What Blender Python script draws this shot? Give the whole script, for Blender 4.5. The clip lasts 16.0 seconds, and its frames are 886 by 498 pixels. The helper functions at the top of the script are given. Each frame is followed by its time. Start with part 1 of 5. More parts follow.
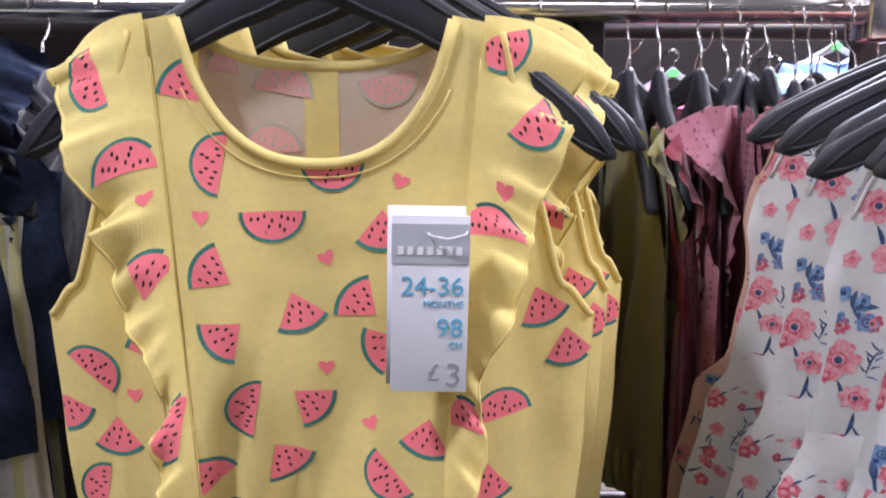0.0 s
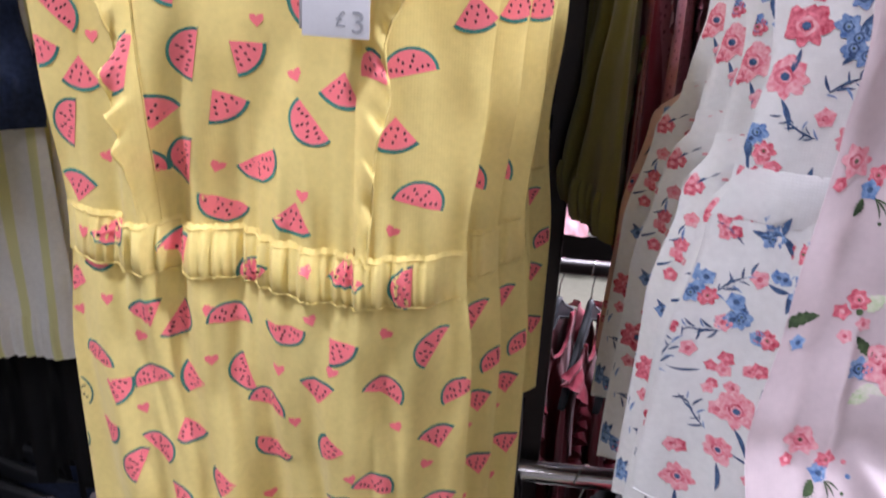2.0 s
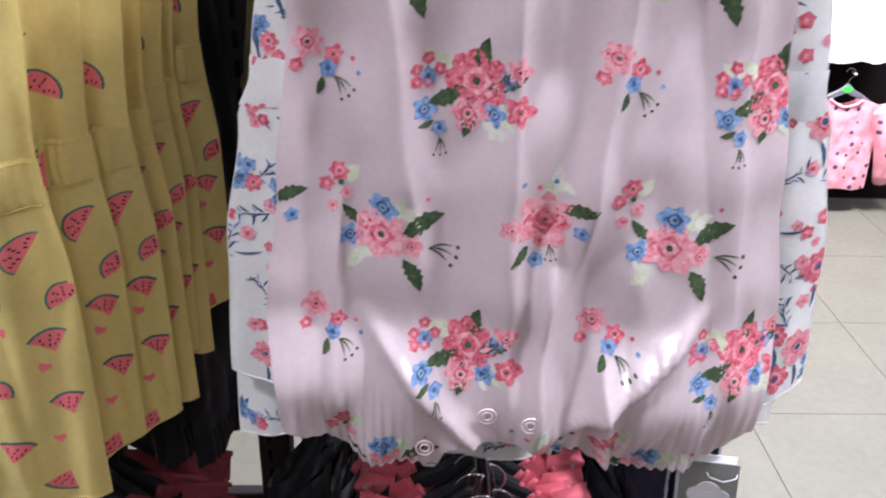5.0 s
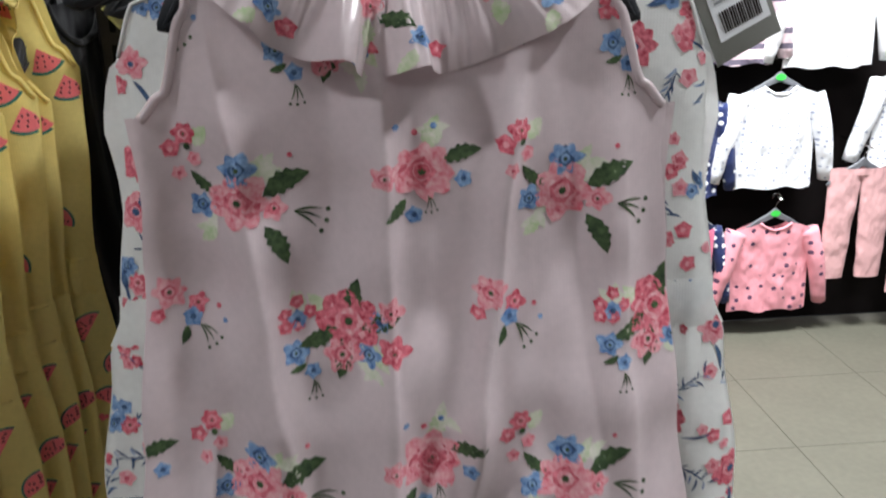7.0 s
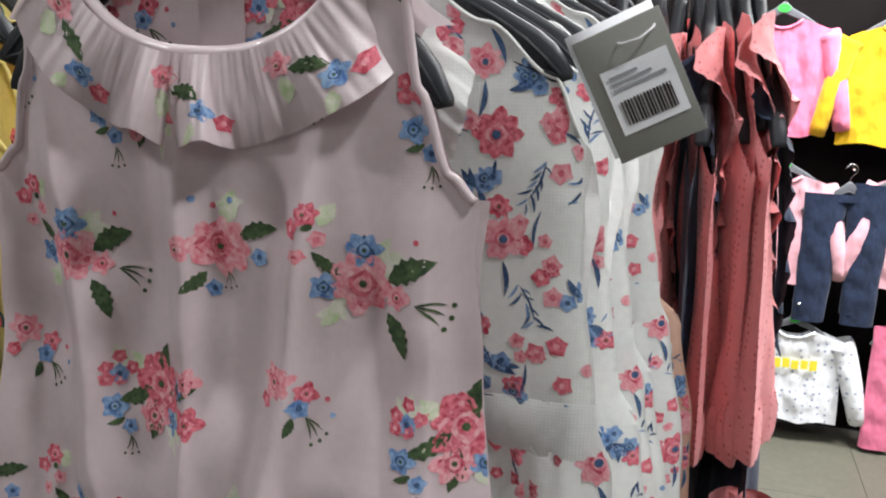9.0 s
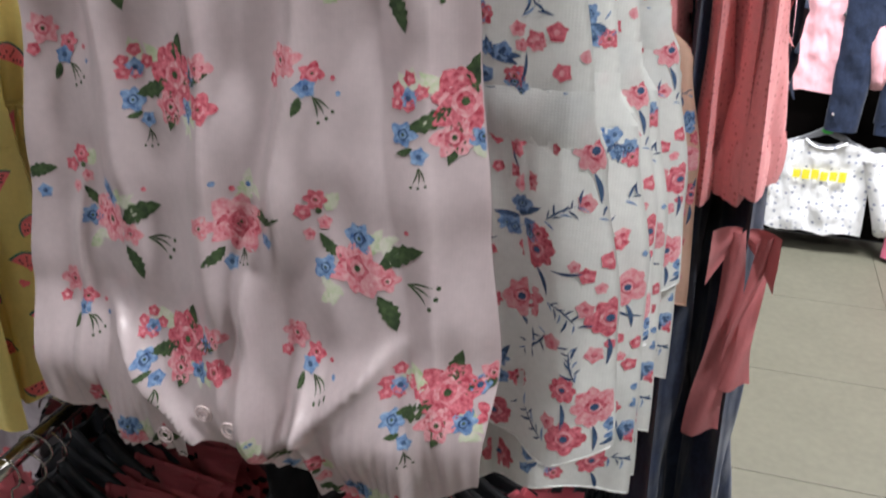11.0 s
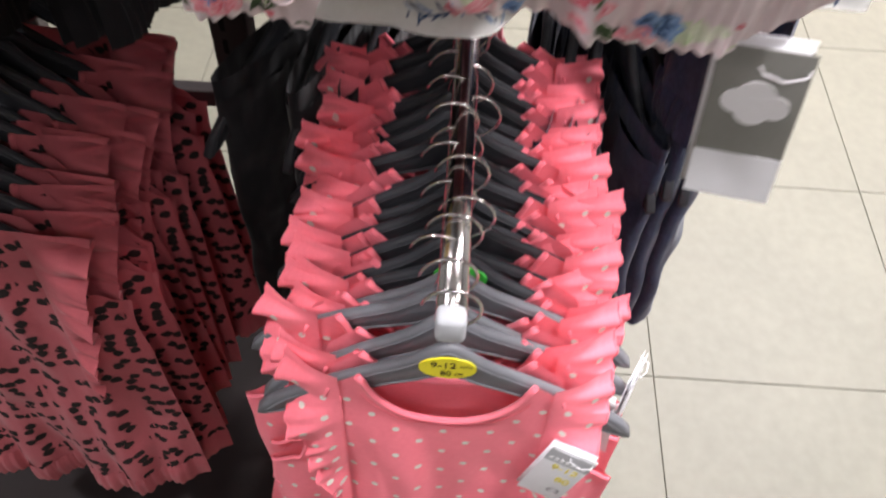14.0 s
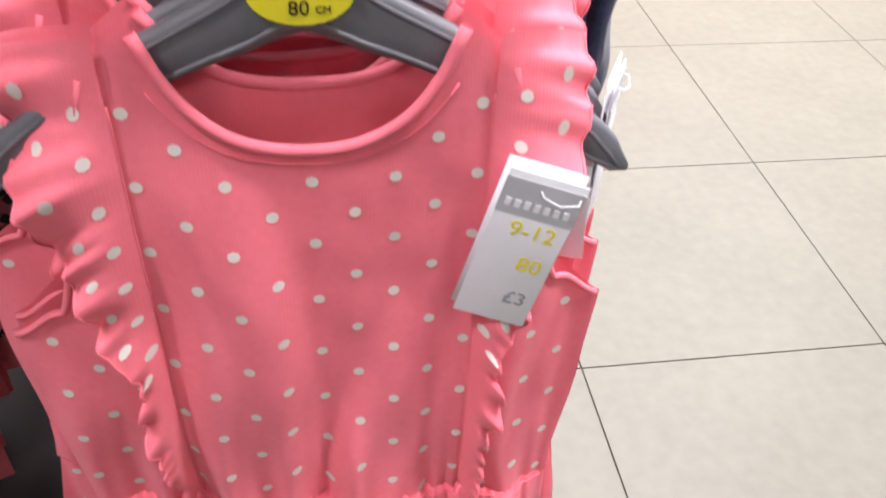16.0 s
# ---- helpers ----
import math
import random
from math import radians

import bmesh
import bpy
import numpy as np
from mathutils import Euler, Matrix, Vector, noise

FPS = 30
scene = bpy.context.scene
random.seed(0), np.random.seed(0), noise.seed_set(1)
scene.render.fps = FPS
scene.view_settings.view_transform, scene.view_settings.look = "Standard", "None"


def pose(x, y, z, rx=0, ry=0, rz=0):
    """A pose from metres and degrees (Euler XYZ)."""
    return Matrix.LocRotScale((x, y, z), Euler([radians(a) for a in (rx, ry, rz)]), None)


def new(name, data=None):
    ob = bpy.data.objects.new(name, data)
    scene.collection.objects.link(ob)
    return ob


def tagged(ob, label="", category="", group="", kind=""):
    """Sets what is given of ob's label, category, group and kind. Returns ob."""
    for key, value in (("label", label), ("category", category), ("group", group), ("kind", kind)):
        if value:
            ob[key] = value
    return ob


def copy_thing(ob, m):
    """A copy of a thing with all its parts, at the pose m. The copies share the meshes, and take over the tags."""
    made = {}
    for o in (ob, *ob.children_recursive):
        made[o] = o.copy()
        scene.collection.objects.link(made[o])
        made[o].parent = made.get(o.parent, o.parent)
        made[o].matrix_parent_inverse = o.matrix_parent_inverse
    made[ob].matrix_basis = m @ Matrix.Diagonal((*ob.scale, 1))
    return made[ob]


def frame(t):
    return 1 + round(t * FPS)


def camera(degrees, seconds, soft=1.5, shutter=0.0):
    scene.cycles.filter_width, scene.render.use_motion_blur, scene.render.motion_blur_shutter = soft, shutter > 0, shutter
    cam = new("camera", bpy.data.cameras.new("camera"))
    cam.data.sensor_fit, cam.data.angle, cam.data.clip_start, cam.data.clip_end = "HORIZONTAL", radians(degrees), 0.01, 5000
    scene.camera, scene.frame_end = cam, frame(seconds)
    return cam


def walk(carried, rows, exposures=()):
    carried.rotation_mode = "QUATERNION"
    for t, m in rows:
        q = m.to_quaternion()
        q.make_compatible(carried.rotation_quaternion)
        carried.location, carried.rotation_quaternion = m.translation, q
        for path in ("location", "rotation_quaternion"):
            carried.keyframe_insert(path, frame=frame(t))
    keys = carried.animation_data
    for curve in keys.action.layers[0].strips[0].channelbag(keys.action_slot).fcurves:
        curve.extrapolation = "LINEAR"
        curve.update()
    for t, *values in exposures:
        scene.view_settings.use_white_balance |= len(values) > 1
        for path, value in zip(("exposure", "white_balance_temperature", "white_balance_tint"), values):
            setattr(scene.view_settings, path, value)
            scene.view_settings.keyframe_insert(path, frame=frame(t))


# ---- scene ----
cam = camera(54.6, 16.0, soft=2.0, shutter=0.4)
METRES, EYE, TILT, LEAN, TURN = 1.56, 1.6, -11.4, -0.3, 0.0
ROWS = [
    (0.0, 0.0, 0.0, 0.0, 0.0, 0.0, -0.0),
    (0.5, 0.0006, -0.0044, -0.0043, 0.1, -2.33, 0.19),
    (1.0, 0.0024, -0.0194, -0.0199, 0.45, -5.85, -0.01),
    (1.5, 0.0208, -0.0242, -0.0368, 2.24, -9.3, -1.3),
    (2.0, 0.0626, -0.0317, -0.0522, 5.83, -11.74, -3.61),
    (2.5, 0.0761, -0.0488, -0.0617, 8.71, -13.49, -4.76),
    (3.0, 0.098, -0.0563, -0.0654, 8.93, -14.99, -4.56),
    (3.5, 0.124, -0.0631, -0.0684, 6.79, -16.55, -3.7),
    (4.0, 0.1567, -0.0578, -0.0676, 3.43, -17.03, -2.53),
    (6.5, 0.2225, -0.0498, -0.0383, -5.19, -9.55, 1.32),
    (7.0, 0.2273, -0.0356, -0.028, -5.15, -6.92, 2.29),
    (7.5, 0.2458, -0.0004, -0.0109, -1.23, -4.63, 1.75),
    (8.0, 0.3166, 0.0103, -0.0069, 11.53, -2.93, -3.09),
    (10.5, 0.3933, -0.0175, -0.0447, 17.58, -11.56, -2.84),
    (11.0, 0.3927, -0.0132, -0.0572, 17.85, -15.6, -3.09),
    (11.5, 0.3879, -0.0043, -0.0649, 17.9, -19.43, -3.42),
    (12.0, 0.3763, 0.0045, -0.0829, 17.58, -23.76, -3.6),
    (12.5, 0.3579, 0.0183, -0.0896, 16.63, -27.05, -3.78),
    (13.0, 0.3416, 0.0232, -0.0976, 15.04, -29.49, -4.26),
    (13.5, 0.3248, 0.0274, -0.1179, 11.71, -34.74, -3.32),
    (14.0, 0.2458, 0.0623, -0.1416, 2.83, -40.25, -2.2),
    (14.5, 0.2226, 0.1007, -0.2077, -3.18, -43.13, -2.62),
    (15.0, 0.2311, 0.1313, -0.2846, -6.38, -41.05, -3.22),
    (15.5, 0.2396, 0.1277, -0.3463, -8.42, -33.61, -1.74),
    (16.0, 0.2473, 0.112, -0.3897, -8.8, -29.54, -0.8),
]
cam_exposures = [(0.0, -0.52, 6000, 24), (0.7, -0.42, 6000, 24), (1.5, -0.20, 6000, 24), (3.0, -0.10, 6000, 25), (4.0, 0.0, 6000, 26), (6.3, -0.90, 6300, 10), (8.0, -1.05, 6500, 8), (10.5, -1.18, 6600, 10),
                 (11.5, -0.7, 6600, 10), (13.0, -0.42, 6700, 14), (14.5, 0.06, 6700, 18), (16.0, 0.04, 6600, 20)]
walk(cam, [(t, pose(0, 0, EYE, TILT, LEAN, TURN) @ pose(METRES * x, METRES * y, METRES * z, 90 + pitch, roll, yaw)) for t, x, y, z, yaw, pitch, roll in ROWS], cam_exposures)

# ---- light ----
world = bpy.data.worlds.new("shop_air")
scene.world = world
world.use_nodes = True
world.node_tree.nodes["Background"].inputs["Color"].default_value = (0.9, 0.95, 1.0, 1)
world.node_tree.nodes["Background"].inputs["Strength"].default_value = 0.05


def panel_lamp(x, y, power, sx=0.6, sy=0.6, colour=(0.96, 0.97, 1.0), z=2.93):
    data = bpy.data.lights.new("ceiling_lamp", "AREA")
    data.shape, data.size, data.size_y, data.energy, data.color = "RECTANGLE", sx, sy, power, colour
    ob = new("ceiling_lamp", data)
    ob.location = (x, y, z)
    return ob


LAMPS = [(-1.3, -1.6, 10), (0.6, -1.7, 12), (2.2, -1.3, 8), (-1.6, 1.5, 22), (-0.2, 1.3, 16), (2.2, 0.6, 24), (2.2, 2.45, 300), (0.9, 2.45, 225)]
for lx, ly, power in LAMPS:
    panel_lamp(lx, ly, power)
# Added lamp, out of view: slanting light from the left to model the folds.
FOLD_FILL = (-0.80, -0.20)
panel_lamp(FOLD_FILL[0], FOLD_FILL[1], 44, 0.16, 0.16)
# Added lamp, out of view: brightens the right sides of the garments.
SIDE_FILL = (1.40, 0.12)
panel_lamp(SIDE_FILL[0], SIDE_FILL[1], 62, 0.16, 0.16)


# ---- materials ----
def mat(name, colour, rough=0.8, metal=0.0, vary=0.12, scale=60.0, bump=0.15, fine=900.0, sheen=0.0, other=None, spec=0.3):
    """A base colour with two scales of variation and a fine bump, on object coordinates."""
    m = bpy.data.materials.new(name)
    m.use_nodes = True
    nt = m.node_tree
    b = nt.nodes["Principled BSDF"]
    co = nt.nodes.new("ShaderNodeTexCoord")
    n1 = nt.nodes.new("ShaderNodeTexNoise")
    n1.inputs["Scale"].default_value, n1.inputs["Detail"].default_value = scale, 4
    n2 = nt.nodes.new("ShaderNodeTexNoise")
    n2.inputs["Scale"].default_value, n2.inputs["Detail"].default_value = fine, 2
    add = nt.nodes.new("ShaderNodeMath")
    add.operation = "ADD"
    half = nt.nodes.new("ShaderNodeMath")
    half.operation, half.inputs[1].default_value = "MULTIPLY", 0.5
    ramp = nt.nodes.new("ShaderNodeValToRGB")
    c = Vector(colour)
    lo = c * (1 - vary)
    hi = Vector(other) if other else c * (1 + vary)
    ramp.color_ramp.elements[0].position, ramp.color_ramp.elements[1].position = 0.32, 0.68
    ramp.color_ramp.elements[0].color = (*lo, 1)
    ramp.color_ramp.elements[1].color = (min(hi[0], 1), min(hi[1], 1), min(hi[2], 1), 1)
    for n in (n1, n2):
        nt.links.new(co.outputs["Object"], n.inputs["Vector"])
    nt.links.new(n1.outputs["Fac"], add.inputs[0])
    nt.links.new(n2.outputs["Fac"], add.inputs[1])
    nt.links.new(add.outputs[0], half.inputs[0])
    nt.links.new(half.outputs[0], ramp.inputs["Fac"])
    nt.links.new(ramp.outputs["Color"], b.inputs["Base Color"])
    b.inputs["Roughness"].default_value, b.inputs["Metallic"].default_value = rough, metal
    b.inputs["Specular IOR Level"].default_value = spec
    if sheen:
        b.inputs["Sheen Weight"].default_value = sheen
    if bump:
        bp = nt.nodes.new("ShaderNodeBump")
        bp.inputs["Strength"].default_value, bp.inputs["Distance"].default_value = bump, 0.001
        nt.links.new(n2.outputs["Fac"], bp.inputs["Height"])
        nt.links.new(bp.outputs["Normal"], b.inputs["Normal"])
    return m


def fabric(name, colour, vary=0.07, rough=0.85, thread=1100.0, slub=0.14, through_light=0.25, sheen=0.15, wrinkle=0.45):
    """Woven cloth: crossed threads, uneven yarn, wrinkles as bump, and some light coming through."""
    m = mat(name, colour, rough, 0, vary, 25, 0, 240, sheen, spec=0.15)
    nt = m.node_tree
    b = nt.nodes["Principled BSDF"]
    co = nt.nodes.new("ShaderNodeTexCoord")
    w = []
    for axis in ("X", "Z"):
        wv = nt.nodes.new("ShaderNodeTexWave")
        wv.bands_direction = axis
        wv.inputs["Scale"].default_value, wv.inputs["Distortion"].default_value = thread / 6.28, 1.5
        nt.links.new(co.outputs["Object"], wv.inputs["Vector"])
        w.append(wv)
    wr = nt.nodes.new("ShaderNodeTexNoise")
    wr.inputs["Scale"].default_value, wr.inputs["Detail"].default_value = 30, 1.2
    stretch = nt.nodes.new("ShaderNodeMapping")
    stretch.inputs["Scale"].default_value = (1.1, 1.1, 0.55)
    nt.links.new(co.outputs["Object"], stretch.inputs["Vector"])
    nt.links.new(stretch.outputs["Vector"], wr.inputs["Vector"])
    mul = nt.nodes.new("ShaderNodeMath")
    mul.operation = "MULTIPLY"
    nt.links.new(w[0].outputs["Fac"], mul.inputs[0])
    nt.links.new(w[1].outputs["Fac"], mul.inputs[1])
    b1 = nt.nodes.new("ShaderNodeBump")
    b1.inputs["Strength"].default_value, b1.inputs["Distance"].default_value = wrinkle, 0.02
    ridge = nt.nodes.new("ShaderNodeTexNoise")
    ridge.noise_type = "RIDGED_MULTIFRACTAL"
    ridge.inputs["Scale"].default_value, ridge.inputs["Detail"].default_value = 17, 2.5
    turned = nt.nodes.new("ShaderNodeMapping")
    turned.inputs["Rotation"].default_value, turned.inputs["Scale"].default_value = (0, 0.6, 0), (1.0, 1.0, 0.6)
    nt.links.new(co.outputs["Object"], turned.inputs["Vector"])
    nt.links.new(turned.outputs["Vector"], ridge.inputs["Vector"])
    crumple = nt.nodes.new("ShaderNodeMath")
    crumple.operation, crumple.inputs[1].default_value = "MULTIPLY_ADD", 0.07
    nt.links.new(ridge.outputs["Fac"], crumple.inputs[0])
    nt.links.new(wr.outputs["Fac"], crumple.inputs[2])
    nt.links.new(crumple.outputs[0], b1.inputs["Height"])
    b2 = nt.nodes.new("ShaderNodeBump")
    b2.inputs["Strength"].default_value, b2.inputs["Distance"].default_value = slub, 0.0006
    nt.links.new(mul.outputs[0], b2.inputs["Height"])
    nt.links.new(b1.outputs["Normal"], b2.inputs["Normal"])
    nt.links.new(b2.outputs["Normal"], b.inputs["Normal"])
    if through_light:
        tr = nt.nodes.new("ShaderNodeBsdfTranslucent")
        tr.inputs["Color"].default_value = (*colour, 1)
        mix = nt.nodes.new("ShaderNodeMixShader")
        mix.inputs[0].default_value = through_light
        nt.links.new(b.outputs[0], mix.inputs[1])
        nt.links.new(tr.outputs[0], mix.inputs[2])
        nt.links.new(mix.outputs[0], nt.nodes["Material Output"].inputs["Surface"])
    return m


def patterned(name, ground, mark, size, share=0.33, kind="dots", flat_map=(1, 0, 1)):
    """Cloth with a small regular print, for the far shelves: dots, stripes or checks."""
    m = fabric(name, ground, through_light=0)
    nt = m.node_tree
    b = nt.nodes["Principled BSDF"]
    co = nt.nodes.new("ShaderNodeTexCoord")
    mix = nt.nodes.new("ShaderNodeMix")
    mix.data_type = "RGBA"
    old = b.inputs["Base Color"].links[0].from_socket
    nt.links.new(old, mix.inputs[6])
    mix.inputs[7].default_value = (*mark, 1)
    if kind == "dots":
        v = nt.nodes.new("ShaderNodeTexVoronoi")
        v.inputs["Scale"].default_value, v.inputs["Randomness"].default_value = 1 / size, 0.35
        flat = nt.nodes.new("ShaderNodeMapping")
        flat.inputs["Scale"].default_value = flat_map
        nt.links.new(co.outputs["Object"], flat.inputs["Vector"])
        nt.links.new(flat.outputs[0], v.inputs["Vector"])
        src = v.outputs["Distance"]
        op = "LESS_THAN"
    else:
        v = nt.nodes.new("ShaderNodeTexWave")
        v.bands_direction = "X" if kind == "stripes" else "Z"
        v.inputs["Scale"].default_value = 0.314 / size
        nt.links.new(co.outputs["Object"], v.inputs["Vector"])
        src = v.outputs["Fac"]
        op = "GREATER_THAN"
    th = nt.nodes.new("ShaderNodeMath")
    th.operation, th.inputs[1].default_value = op, share
    nt.links.new(src, th.inputs[0])
    nt.links.new(th.outputs[0], mix.inputs[0])
    nt.links.new(mix.outputs[2], b.inputs["Base Color"])
    return m


YELLOW = fabric("yellow_cotton", (0.92, 0.77, 0.29), wrinkle=0.28)
PINKC = fabric("pale_pink_satin_cotton", (0.76, 0.645, 0.665), rough=0.27, slub=0.06, wrinkle=0.24)
PINKC.node_tree.nodes["Principled BSDF"].inputs["Specular IOR Level"].default_value = 1.0
PINKC.node_tree.nodes["Principled BSDF"].inputs["Coat Weight"].default_value = 0.35
PINKC.node_tree.nodes["Principled BSDF"].inputs["Coat Roughness"].default_value = 0.33
WHITEC = fabric("off_white_cotton", (0.86, 0.87, 0.85), wrinkle=0.25)
CORALC = fabric("coral_cotton", (1.0, 0.215, 0.275), wrinkle=0.2, through_light=0.1)
DCORAL = fabric("dusky_coral_viscose", (0.50, 0.12, 0.14))
LACE = patterned("dusty_rose_lace", (0.36, 0.14, 0.175), (0.18, 0.06, 0.08), 0.007, 0.26, flat_map=(1, 1, 1))
LACE2 = patterned("salmon_lace", (0.86, 0.33, 0.34), (0.62, 0.17, 0.18), 0.006, 0.24, flat_map=(1, 1, 1))
LINING = fabric("pale_cloth_reverse", (0.74, 0.62, 0.50))
PEACHF = fabric("peach_cotton", (0.78, 0.52, 0.40))
WINE = fabric("wine_red_cotton", (0.20, 0.02, 0.035), through_light=0)
DENIM = fabric("dark_denim", (0.018, 0.028, 0.06), vary=0.4, through_light=0)
BLACKC = fabric("black_cotton", (0.012, 0.012, 0.014), through_light=0)
PALE = fabric("pale_blue_grey_cotton", (0.58, 0.61, 0.66), through_light=0)
GREYC = fabric("mauve_grey_jersey", (0.40, 0.35, 0.38), through_light=0)
ROSE = fabric("rose_cotton", (0.55, 0.19, 0.20))
KHAKI = fabric("olive_yellow_cotton", (0.20, 0.18, 0.05), through_light=0)
STRIPE = patterned("white_yellow_stripe", (0.72, 0.72, 0.68), (0.66, 0.66, 0.34), 0.026, 0.8, "stripes")
WATER_R = mat("print_melon_red", (0.95, 0.22, 0.24), 0.85, vary=0.06, bump=0.1)
WATER_G = mat("print_teal_rind", (0.10, 0.42, 0.32), 0.85, vary=0.2, bump=0.1, other=(0.03, 0.10, 0.09), scale=35)
FAINT_R = mat("faint_print_red", (0.78, 0.42, 0.38), 0.85, vary=0.08, bump=0.1)
FAINT_G = mat("faint_print_teal", (0.50, 0.48, 0.38), 0.85, vary=0.1, bump=0.1)
SEED = mat("print_black", (0.02, 0.012, 0.012), 0.85, bump=0)
F_RED = mat("print_rose_red", (0.62, 0.045, 0.09), 0.8, vary=0.3, scale=240, other=(0.84, 0.26, 0.32), bump=0.05, fine=480)
F_PINK = mat("print_rose_pink", (0.76, 0.13, 0.19), 0.8, vary=0.1, scale=200, other=(0.86, 0.55, 0.58), bump=0.05, fine=420)
F_BLUE = mat("print_blue", (0.06, 0.17, 0.48), 0.8, vary=0.3, scale=220, other=(0.36, 0.52, 0.74), bump=0.05, fine=420)
F_NAVY = mat("print_navy", (0.015, 0.04, 0.13), 0.8, vary=0.3, scale=220, other=(0.10, 0.18, 0.32), bump=0.1)
F_LEAF = mat("print_dark_leaf", (0.025, 0.05, 0.025), 0.8, vary=0.3, scale=170, other=(0.09, 0.14, 0.06), bump=0.05, fine=420)
F_LIME = mat("print_light_leaf", (0.46, 0.62, 0.30), 0.8, vary=0.1, scale=120, other=(0.78, 0.74, 0.66), bump=0.05, fine=300)
F_WASH = mat("print_pale_green_wash", (0.60, 0.68, 0.46), 0.8, vary=0.1, scale=90, other=(0.80, 0.74, 0.70), bump=0.05, fine=260)
DOT = mat("print_white_dot", (0.74, 0.67, 0.62), 0.8, vary=0.05, bump=0.1)
PLASTIC = mat("dark_grey_hanger_plastic", (0.030, 0.032, 0.037), 0.5, vary=0.15, bump=0.05, spec=0.25)
PLASTIC2 = mat("mid_grey_hanger_plastic", (0.135, 0.14, 0.155), 0.42, vary=0.12, bump=0.05, spec=0.5)
CHROME = mat("chrome", (0.75, 0.73, 0.72), 0.16, 1.0, vary=0.05, bump=0.02)
STEEL = mat("dark_bronze_steel", (0.030, 0.024, 0.024), 0.42, 0.3, vary=0.3, scale=18, bump=0.1, spec=0.5)
# Near-black colour for the shade inside the upright's slots.
SLOT = mat("slot_shade_black", (0.004, 0.004, 0.004), 0.9, bump=0)
CARD = mat("white_tag_card", (0.80, 0.81, 0.84), 0.6, vary=0.03, bump=0.05)
CARDG = mat("grey_tag_header", (0.50, 0.52, 0.55), 0.6, vary=0.03, bump=0.05)
CARDK = mat("grey_brown_tag_card", (0.24, 0.24, 0.22), 0.55, vary=0.06, bump=0.05)
INKB = mat("blue_ink", (0.12, 0.45, 0.66), 0.7, vary=0.03, bump=0)
INKG = mat("grey_ink", (0.30, 0.31, 0.33), 0.7, vary=0.03, bump=0)
INKY = mat("yellow_ink", (0.85, 0.72, 0.05), 0.7, vary=0.03, bump=0)
INKW = mat("white_ink", (0.85, 0.85, 0.87), 0.7, vary=0.03, bump=0)
INKP = mat("pink_ink", (0.80, 0.30, 0.45), 0.7, vary=0.03, bump=0)
INKT = mat("teal_ink", (0.15, 0.60, 0.52), 0.7, vary=0.03, bump=0)
STICKY = mat("yellow_size_sticker", (0.78, 0.70, 0.03), 0.4, vary=0.04, bump=0)
STICKB = mat("pale_blue_size_sticker", (0.22, 0.55, 0.75), 0.4, vary=0.04, bump=0)
STICKG = mat("green_size_sticker", (0.06, 0.62, 0.08), 0.4, vary=0.04, bump=0)
SNAP = mat("pearl_pink_snap", (0.80, 0.66, 0.66), 0.25, vary=0.03, bump=0, spec=0.6)
TILE = mat("beige_floor_tile", (0.114, 0.111, 0.085), 0.55, vary=0.10, scale=5.0, bump=0.03, fine=40, spec=0.3)
GROUT = mat("dark_beige_grout", (0.15, 0.142, 0.118), 0.9, vary=0.1, scale=30, bump=0.1)
WALLD = mat("dark_slat_panel", (0.010, 0.008, 0.008), 0.7, vary=0.3, scale=6, bump=0.1, spec=0.06)
WALLG = mat("grey_wall_paint", (0.16, 0.155, 0.15), 0.8, vary=0.05, scale=4, bump=0.05)
WALLW = mat("white_wall_paint", (0.55, 0.54, 0.53), 0.8, vary=0.03, scale=4, bump=0.05)
GLOW = bpy.data.materials.new("lamp_diffuser")
GLOW.use_nodes = True
GLOW.node_tree.nodes["Principled BSDF"].inputs["Emission Color"].default_value = (1, 0.97, 0.93, 1)
GLOW.node_tree.nodes["Principled BSDF"].inputs["Emission Strength"].default_value = 5


# ---- mesh helpers ----
def mesh_of(name, bm, material, smooth=True):
    me = bpy.data.meshes.new(name)
    bm.normal_update()
    bm.to_mesh(me)
    bm.free()
    me.materials.append(material)
    if smooth:
        me.polygons.foreach_set("use_smooth", [True] * len(me.polygons))
    return me


def part(name, bm, material, parent, label="", smooth=True):
    ob = new(name, mesh_of(name, bm, material, smooth))
    ob.parent = parent
    if label:
        tagged(ob, label)
    return ob


def thing(name, m, label, category, group="", kind=""):
    ob = new(name)
    ob.empty_display_size = 0.05
    ob.matrix_world = m
    return tagged(ob, label, category, group, kind)


def box(bm, x0, y0, z0, x1, y1, z1, bevel=0.0):
    r = bmesh.ops.create_cube(bm, size=1, matrix=Matrix.LocRotScale(((x0 + x1) / 2, (y0 + y1) / 2, (z0 + z1) / 2), None, (x1 - x0, y1 - y0, z1 - z0)))
    if bevel:
        es = {e for v in r["verts"] for e in v.link_edges}
        bmesh.ops.bevel(bm, geom=list(es), offset=bevel, segments=2, affect="EDGES", profile=0.5)
    return bm


